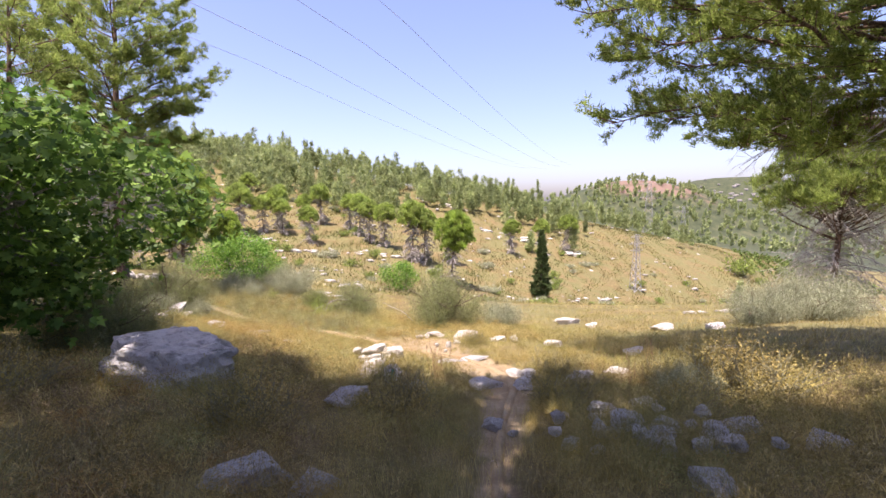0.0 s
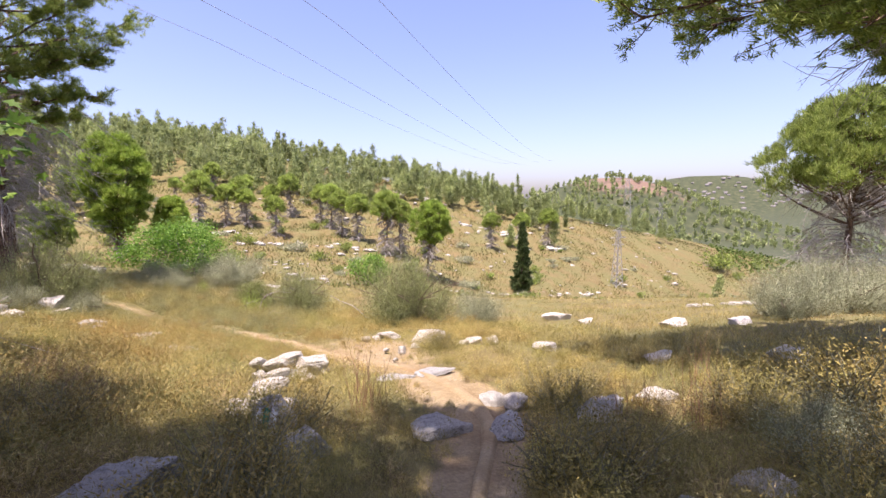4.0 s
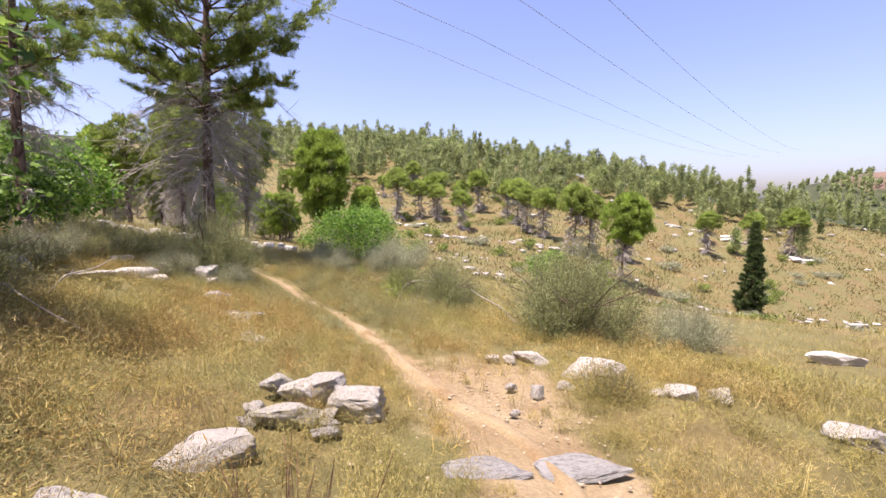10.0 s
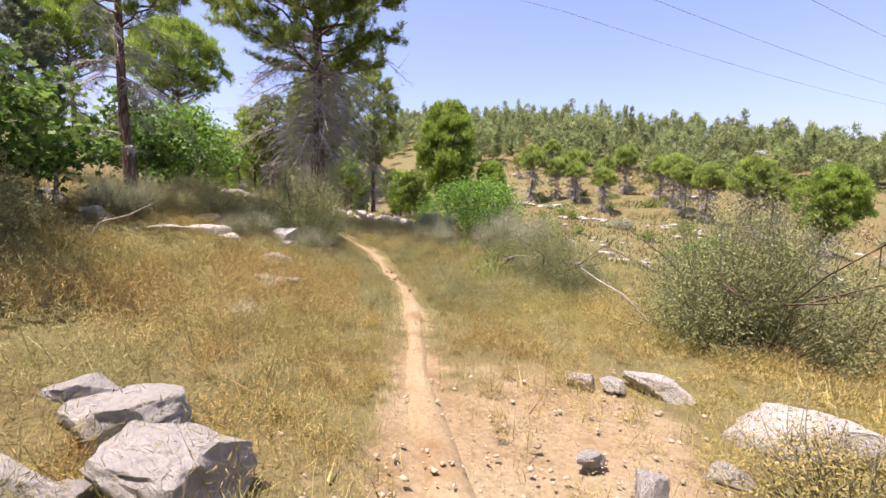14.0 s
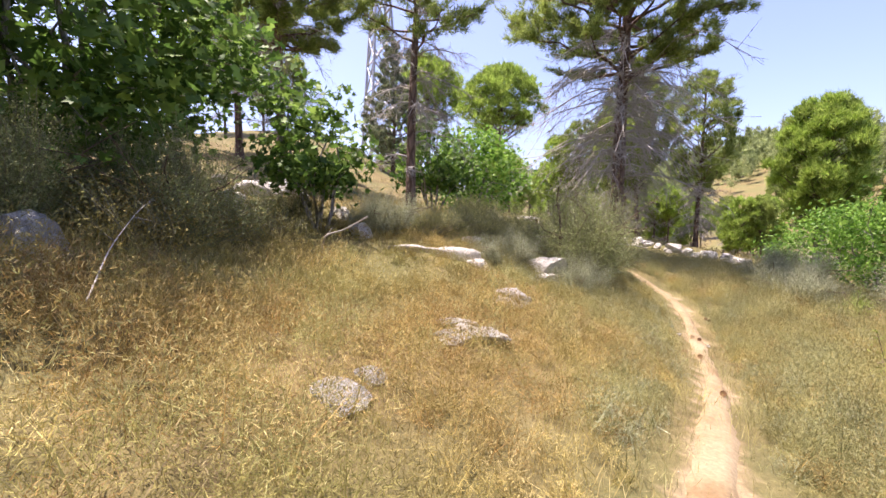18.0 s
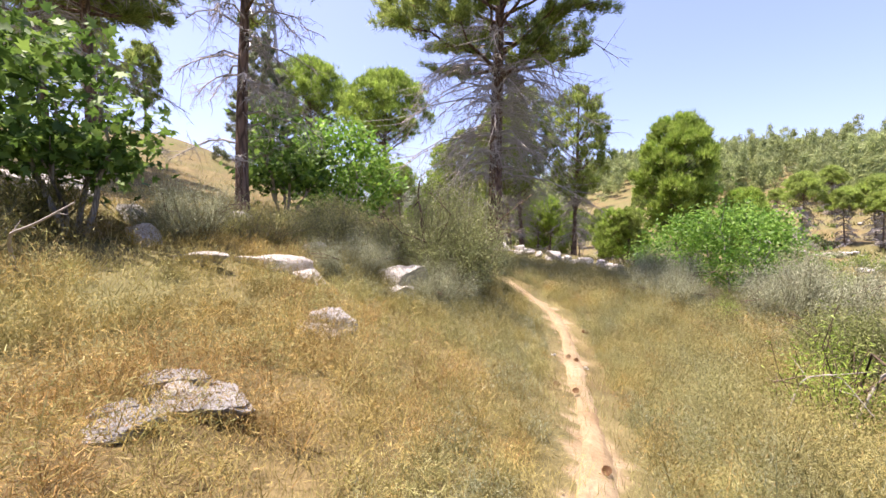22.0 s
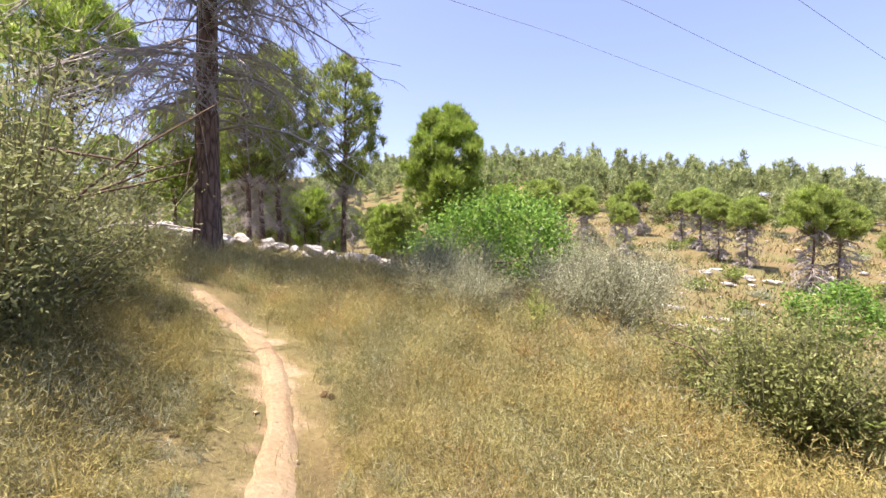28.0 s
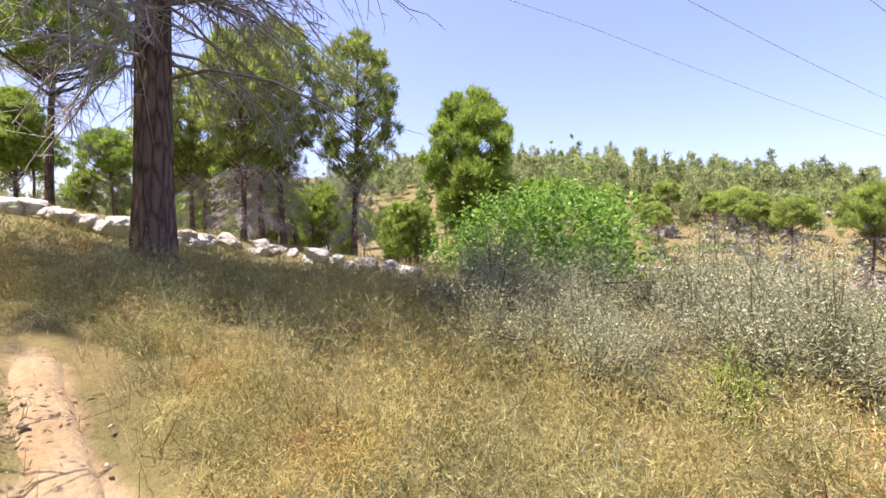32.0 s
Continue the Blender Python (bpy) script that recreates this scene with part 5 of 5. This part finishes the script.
def herbs(rng, n, near, far, power, mat, name, label, h=0.22, size=0.022, patch=None):
    x, y, tall = field(rng, n, near, far, power, 0.10, 14)
    if patch is not None:
        ok = patch(x, y)
        x, y, tall = x[ok], y[ok], tall[ok]
    z = ground(x, y) + h * tall * rng.uniform(0.1, 1.0, len(x))
    dist = trail_gap(x[::14], y[::14]).repeat(14)[: len(x)]
    v, f = leaves(rng, np.stack([x, y, z], 1), size * (0.5 + 0.12 * dist[: len(x)]), False, 0.15, 2.4)
    tagged(new(name, mesh_of(name, v, f, mat)), label, "plants", kind="stuff")


def tufts_far():
    """Coarse dry tufts over the gully and the far slope."""
    rng = np.random.default_rng(78)
    n = 150000
    y = 34 + 150 * rng.uniform(size=n) ** 0.9
    x = y * rng.uniform(-0.8, 0.95, n)
    ok = (rng.uniform(size=n) < 0.62 + 0.5 * wavy(x, y, 0.21)) & (rng.uniform(size=n) > bare(x, y))
    x, y = x[ok], y[ok]
    blades(rng, x, y, 0.28 + 0.3 * rng.uniform(size=len(x)), 0.06 + 0.0016 * y, M_FARGRASS, "dry_grass", "coarse dry tufts over the far slope", 0.9, 1)


tufts_far()
rng = np.random.default_rng(77)
def west(x, y):
    """The grove's end of the meadow, where grey-green herbs take over from dry grass."""
    return (y > 15.6 + 1.3 * wavy(x, y, 0.7)) & (x < -3.4 + wavy(x, y, 0.9, 1))


x, y, tall = field(rng, 110000, 0.1, 6.5, 1.0)
ok = ~west(x, y) | (rng.uniform(size=len(x)) < 0.12)
x, y, tall = x[ok], y[ok], tall[ok]
blades(rng, x, y, 0.16 * tall, 0.002 + 0.002 * rng.uniform(size=len(x)), M_STRAW, "dry_grass", "dry yellow grass beside the footpath", 0.9)
x, y, tall = field(rng, 80000, 0.2, 7.0, 1.0, 0.08)
ok = west(x, y)
x, y, tall = x[ok], y[ok], tall[ok]
blades(rng, x, y, 0.13 * tall, 0.002 + 0.002 * rng.uniform(size=len(x)), M_OLIVEHERB, "olive_herbs", "short olive-grey stalks beside the footpath", 1.1)
x, y, tall = field(rng, 170000, 4.0, 30.0, 1.2, 0.2)
ok = trail_gap(x, y) > 3.6
x, y, tall = x[ok], y[ok], tall[ok]
blades(rng, x, y, 0.27 * tall, 0.009 + 0.009 * rng.uniform(size=len(x)), M_STRAW, "dry_grass", "dry yellow grass over the slope", 0.9, 1)
herbs(rng, 80000, 0.12, 5.5, 1.0, M_HERB, "dry_herbs", "low brownish dry herbs and small leaves", 0.22, 0.011, lambda x, y: ~west(x, y) | (wavy(x, y, 1.6, 2) > 0.5))
herbs(rng, 110000, 3.0, 16.0, 1.1, M_HERB, "dry_herbs", "low brownish dry herbs and small leaves", 0.26, 0.013, lambda x, y: trail_gap(x, y) > 2.2)
herbs(rng, 60000, 0.2, 7.5, 1.0, M_OLIVEHERB, "olive_herbs", "dense olive-grey low herbs and dry stalks", 0.30, 0.012, west)
herbs(rng, 60000, 0.3, 8.0, 1.0, M_RUST, "rusty_herbs", "patches of rust-brown dry herbs", 0.22, 0.012, lambda x, y: wavy(x, y, 0.8, 5) > 0.25)


def clumps(rng, n, near, far, mat, name, label, r=0.26, h=0.34, per=90, size=0.014, patch=None):
    """Low rounded sub-shrubs: small leaves over and inside little domes, on thin stalks."""
    x, y, tall = field(rng, n * 4, near, far, 1.0, 0.3, 2)
    ok = trail_gap(x, y) > 0.38
    if patch is not None:
        ok &= patch(x, y)
    x, y, tall = x[ok][:n], y[ok][:n], tall[ok][:n]
    k = len(x)
    d = unit(rng.normal(size=(k, per, 3)) * [1, 1, 0.9] + [0, 0, 0.5])
    d[..., 2] = np.abs(d[..., 2])
    rad = (tall * rng.uniform(0.55, 1.3, k) * np.clip(trail_gap(x, y) / 1.1, 0.5, 1))[:, None, None]
    bump = 1 + 0.22 * np.sin(4 * np.arctan2(d[..., 1:2], d[..., 0:1]) + x[:, None, None] * 9)
    pos = d * rng.uniform(0.4, 0.95, (k, per, 1)) * rad * bump * [r, r, h] + np.stack([x, y, ground(x, y)], 1)[:, None]
    far_off = np.repeat(trail_gap(x, y), per)[:, None]
    way = unit(d.reshape(-1, 3) * [1, 1, 0.7] + rng.normal(size=(k * per, 3)) * 0.8 + [0, 0, 0.3])
    c = pos.reshape(-1, 3)
    wide = unit(np.cross(way, rng.normal(size=(k * per, 3)))) * size * (0.08 + 0.03 * far_off)
    tip = c + way * size * (2.3 + 0.32 * far_off) * rng.uniform(0.6, 1.3, (k * per, 1))
    v = np.stack([c - wide, c + wide, tip], 1).reshape(-1, 3)
    f = np.arange(len(v)).reshape(-1, 3)
    foot = np.stack([x, y, ground(x, y)], 1)[:, None] + rng.normal(size=(k, 12, 3)) * [r * 0.25, r * 0.25, 0]
    tip = pos[:, :12] + [0, 0, 0.03]
    side = rng.normal(size=(k, 12, 3)) * [0.0022, 0.0022, 0]
    w = np.stack([foot - side, foot + side, tip], 2).reshape(-1, 3)
    g = np.arange(len(w)).reshape(-1, 3)
    tagged(new(name, mesh_of(name, np.concatenate([v, w]), np.concatenate([f, g + len(v)]), mat)), label, "plants", kind="stuff")




clumps(rng, 4200, 0.32, 8.0, M_OLIVEHERB, "olive_herbs", "rounded olive-grey low herb clumps", 0.27, 0.46, 210, 0.0165, west)
clumps(rng, 700, 0.55, 8.5, M_SAGE, "sage_herbs", "small silvery sage clumps", 0.26, 0.46, 210, 0.0165, west)
clumps(rng, 520, 0.55, 8.5, M_HERB, "dry_herbs", "golden-brown dry clumps among olive herbs", 0.26, 0.42, 210, 0.0165, west)
clumps(rng, 3000, 0.35, 7.5, M_HERB, "dry_herbs", "rounded golden-brown dry herb clumps", 0.27, 0.38, 210, 0.0165, lambda x, y: ~west(x, y))
clumps(rng, 550, 0.5, 7.5, M_RUST, "rusty_herbs", "rounded rust-brown dry herb clumps", 0.25, 0.36, 210, 0.0165, lambda x, y: (wavy(x, y, 0.6, 5) > -0.1) & (x < -1.5))
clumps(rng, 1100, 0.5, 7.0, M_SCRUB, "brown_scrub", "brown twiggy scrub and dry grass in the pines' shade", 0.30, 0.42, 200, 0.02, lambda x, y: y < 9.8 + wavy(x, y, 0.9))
clumps(rng, 420, 0.7, 7.5, M_WEED, "pale_weeds", "pale grey-green weeds among the dry herbs", 0.36, 0.46, 220, 0.0165, lambda x, y: (x < -2.5) & (wavy(x, y, 0.8, 3) > 0.0))
clumps(rng, 260, 0.7, 7.5, M_SCRUB, "brown_scrub", "dark brown dry scrub among pale weeds", 0.32, 0.42, 200, 0.0165, lambda x, y: (x < -2.5) & (wavy(x, y, 0.8, 1) > 0.1))
clumps(rng, 900, 0.55, 7.0, M_STRAW, "dry_grass", "pale straw tussocks", 0.22, 0.34, 200, 0.018, lambda x, y: ~west(x, y))


def vineyard():
    """Rows of vines on the valley floor."""
    rng = np.random.default_rng(8)
    pos = []
    for r in range(11):
        t = rng.uniform(0, 1, 260)
        x = 104 + r * 4.2 + t * 12 + rng.normal(size=260) * 0.3
        y = 140 + t * 34 + rng.normal(size=260) * 0.3
        pos.append(np.stack([x, y, ground(x, y) + rng.uniform(0.1, 1.5, 260)], 1))
    pos = np.concatenate(pos)
    v, f = leaves(rng, pos, np.full(len(pos), 0.9), False, 0.4, 1.1)
    tagged(new("vineyard", mesh_of("vineyard", v, f, M_VINE)), "rows of green vines on the valley floor", "vineyard", kind="stuff")


vineyard()


def town():
    """Pale houses scattered along the farthest ridge."""
    rng = np.random.default_rng(12)
    box = np.array([[x, y, z] for x in (-0.5, 0.5) for y in (-0.5, 0.5) for z in (-0.3, 1.0)])
    quads = np.array([[0, 1, 3, 2], [4, 6, 7, 5], [0, 4, 5, 1], [2, 3, 7, 6], [1, 5, 7, 3], [0, 2, 6, 4]])
    vs, fs = [], []
    for i in range(110):
        x, y = 1220 + rng.normal() * 330, 1720 + rng.normal() * 90
        vs.append(box * [rng.uniform(6, 14), rng.uniform(6, 12), rng.uniform(4, 9)] + [x, y, float(ground(x, y))])
        fs.append(quads + 8 * i)
    tagged(new("town", mesh_of("town", np.concatenate(vs), np.concatenate(fs), M_HOUSE)), "pale stone houses of a town on the far ridge", "town", kind="stuff")


town()
for x, y, size in ((92, 136, 5.5), (100, 140, 2.6), (97, 131, 2.2), (118, 150, 3.0)):
    plant(hill_green, "round_bush", "dark round bush on the valley floor", x, y, size, size, group="bushes in the valley")


# ---- small things along the path ----
def cone_mesh():
    rng = np.random.default_rng(3)
    k = np.arange(70)
    z = k / 70
    r = 0.024 * np.sin(np.pi * np.clip(z * 0.92 + 0.06, 0, 1)) ** 0.7
    az = k * 2.39996
    c = np.stack([r * np.cos(az), r * np.sin(az), z * 0.075], 1)
    out = unit(np.stack([np.cos(az), np.sin(az), np.full(70, 0.5)], 1))
    side = np.stack([-np.sin(az), np.cos(az), np.zeros(70)], 1) * 0.008
    v = np.stack([c * 0.5 + [0, 0, 0.0] + 0.5 * c * [0.3, 0.3, 1], c + side, c + out * 0.012, c - side], 1).reshape(-1, 3)
    f = (np.arange(70)[:, None, None] * 4 + np.array([[0, 1, 2], [0, 2, 3]])[None]).reshape(-1, 3)
    return mesh_of("pine_cone", v, f, M_CONE)


CONE = cone_mesh()
for i, (x, y) in enumerate(((-6.6, 17.3), (-8.0, 18.43), (-8.12, 18.36), (-9.38, 19.72), (-9.3, 19.78), (-6.75, 17.2), (-5.2, 16.35))):
    ob = new("pine_cone", CONE)
    ob.location, ob.rotation_euler, ob.scale = (x, y, on(x, y) + 0.03), (1.4, 0.3, i * 1.1), (0.9, 0.9, 0.9)
    tagged(ob, "fallen brown pine cone on the footpath", "pine cone", "fallen cones")


def stick(points, r, label, mat=None):
    """A bare curved dead branch with a few side twigs, its foot in the ground."""
    rng = np.random.default_rng(int(abs(points[0][0] * 100)))
    p = np.array([(x, y, on(x, y) + z) for x, y, z in points])
    t = np.linspace(0, len(p) - 1, 14)
    line = np.stack([np.interp(t, np.arange(len(p)), p[:, k]) for k in range(3)], 1)
    line[1:-1] = (line[:-2] + 2 * line[1:-1] + line[2:]) / 4
    ob = thing("dead_branch", label, "branch", *line[0])
    part("bough", mesh_of("bough", *tubes([(line - line[0], np.linspace(r, r * 0.35, 14))], 6), mat or M_DEAD, False), ob)
    for i in range(3):
        a = line[5 + i * 3] - line[0]
        e = a + rng.normal(size=3) * [0.12, 0.12, 0.08] + [0, 0, 0.05]
        part("twig", mesh_of("twig", *tubes([(np.array([a, (a + e) / 2, e]), [r * 0.4, r * 0.3, r * 0.12])], 5), mat or M_DEAD, False), ob)


stick([(-5.5, 19.6, 0.05), (-5.3, 19.7, 0.75), (-4.9, 19.9, 0.95), (-4.4, 20.2, 0.9)], 0.016, "grey curved dead branch arching over green sprouts")
stick([(-5.9, 19.3, 0.0), (-5.8, 19.4, 0.5), (-5.55, 19.5, 0.62), (-5.3, 19.55, 0.3)], 0.012, "pale bent dead branch among the herbs")
stick([(-4.75, 18.6, -0.02), (-4.74, 18.62, 0.28), (-4.6, 18.75, 0.34), (-4.4, 18.9, 0.2)], 0.014, "weathered grey dead branch beside the path")
stick([(-11.2, 17.4, 0.6), (-11.15, 17.35, 1.3), (-11.25, 17.3, 1.6), (-11.15, 17.3, 1.95)], 0.035, "dark broken dead bough rising from the shrub", M_TWIG)
stick([(-12.0, 18.6, 0.4), (-11.6, 18.9, 0.8), (-11.2, 19.2, 0.95), (-10.9, 19.45, 1.0)], 0.02, "bare grey dead branch beside the shrub")
stick([(-5.2, 10.9, 0.1), (-5.9, 10.7, 0.35), (-6.6, 10.6, 0.6), (-7.2, 10.5, 0.7)], 0.008, "long pale dead branch leaning on dry scrub")
stick([(-8.9, 12.2, 0.0), (-8.5, 12.3, 0.45), (-8.2, 12.6, 0.62), (-8.05, 12.95, 0.9)], 0.02, "forked pale dead branch on dry scrub")
stick([(-1.3, 18.0, 0.2), (-1.7, 17.9, 0.6), (-2.1, 17.9, 0.75), (-2.5, 18.0, 0.95)], 0.018, "bare dead branch beside the shrub")


def stalks(x, y, n, h, label):
    rng = np.random.default_rng(int(h * 100))
    ob = thing("dry_stalks", label, "plant", x, y, on(x, y))
    for i in range(n):
        a = rng.normal(size=2) * 0.12
        b = a + rng.normal(size=2) * 0.12
        z = h * rng.uniform(0.6, 1.1)
        part("stalk", mesh_of("stalk", *tubes([(np.array([[*a, -0.05], [*((a + b) / 2), z * 0.5], [*b, z]]), [0.004, 0.003, 0.002])], 4), M_RUSTY, False), ob)


M_RUSTY = plain("red_brown_stalk", (0.30, 0.17, 0.10), 0.8)
stalks(-0.1, 8.75, 26, 0.75, "tuft of tall red-brown dry stalks beside rocks")
stalks(2.95, 8.1, 14, 0.7, "tuft of pale tall dry stalks beside rocks")
stalks(3.3, 7.6, 12, 0.8, "tuft of pale tall dry stalks beside rocks")
stalks(4.6, 9.4, 12, 0.8, "tuft of pale tall dry stalks beside rocks")
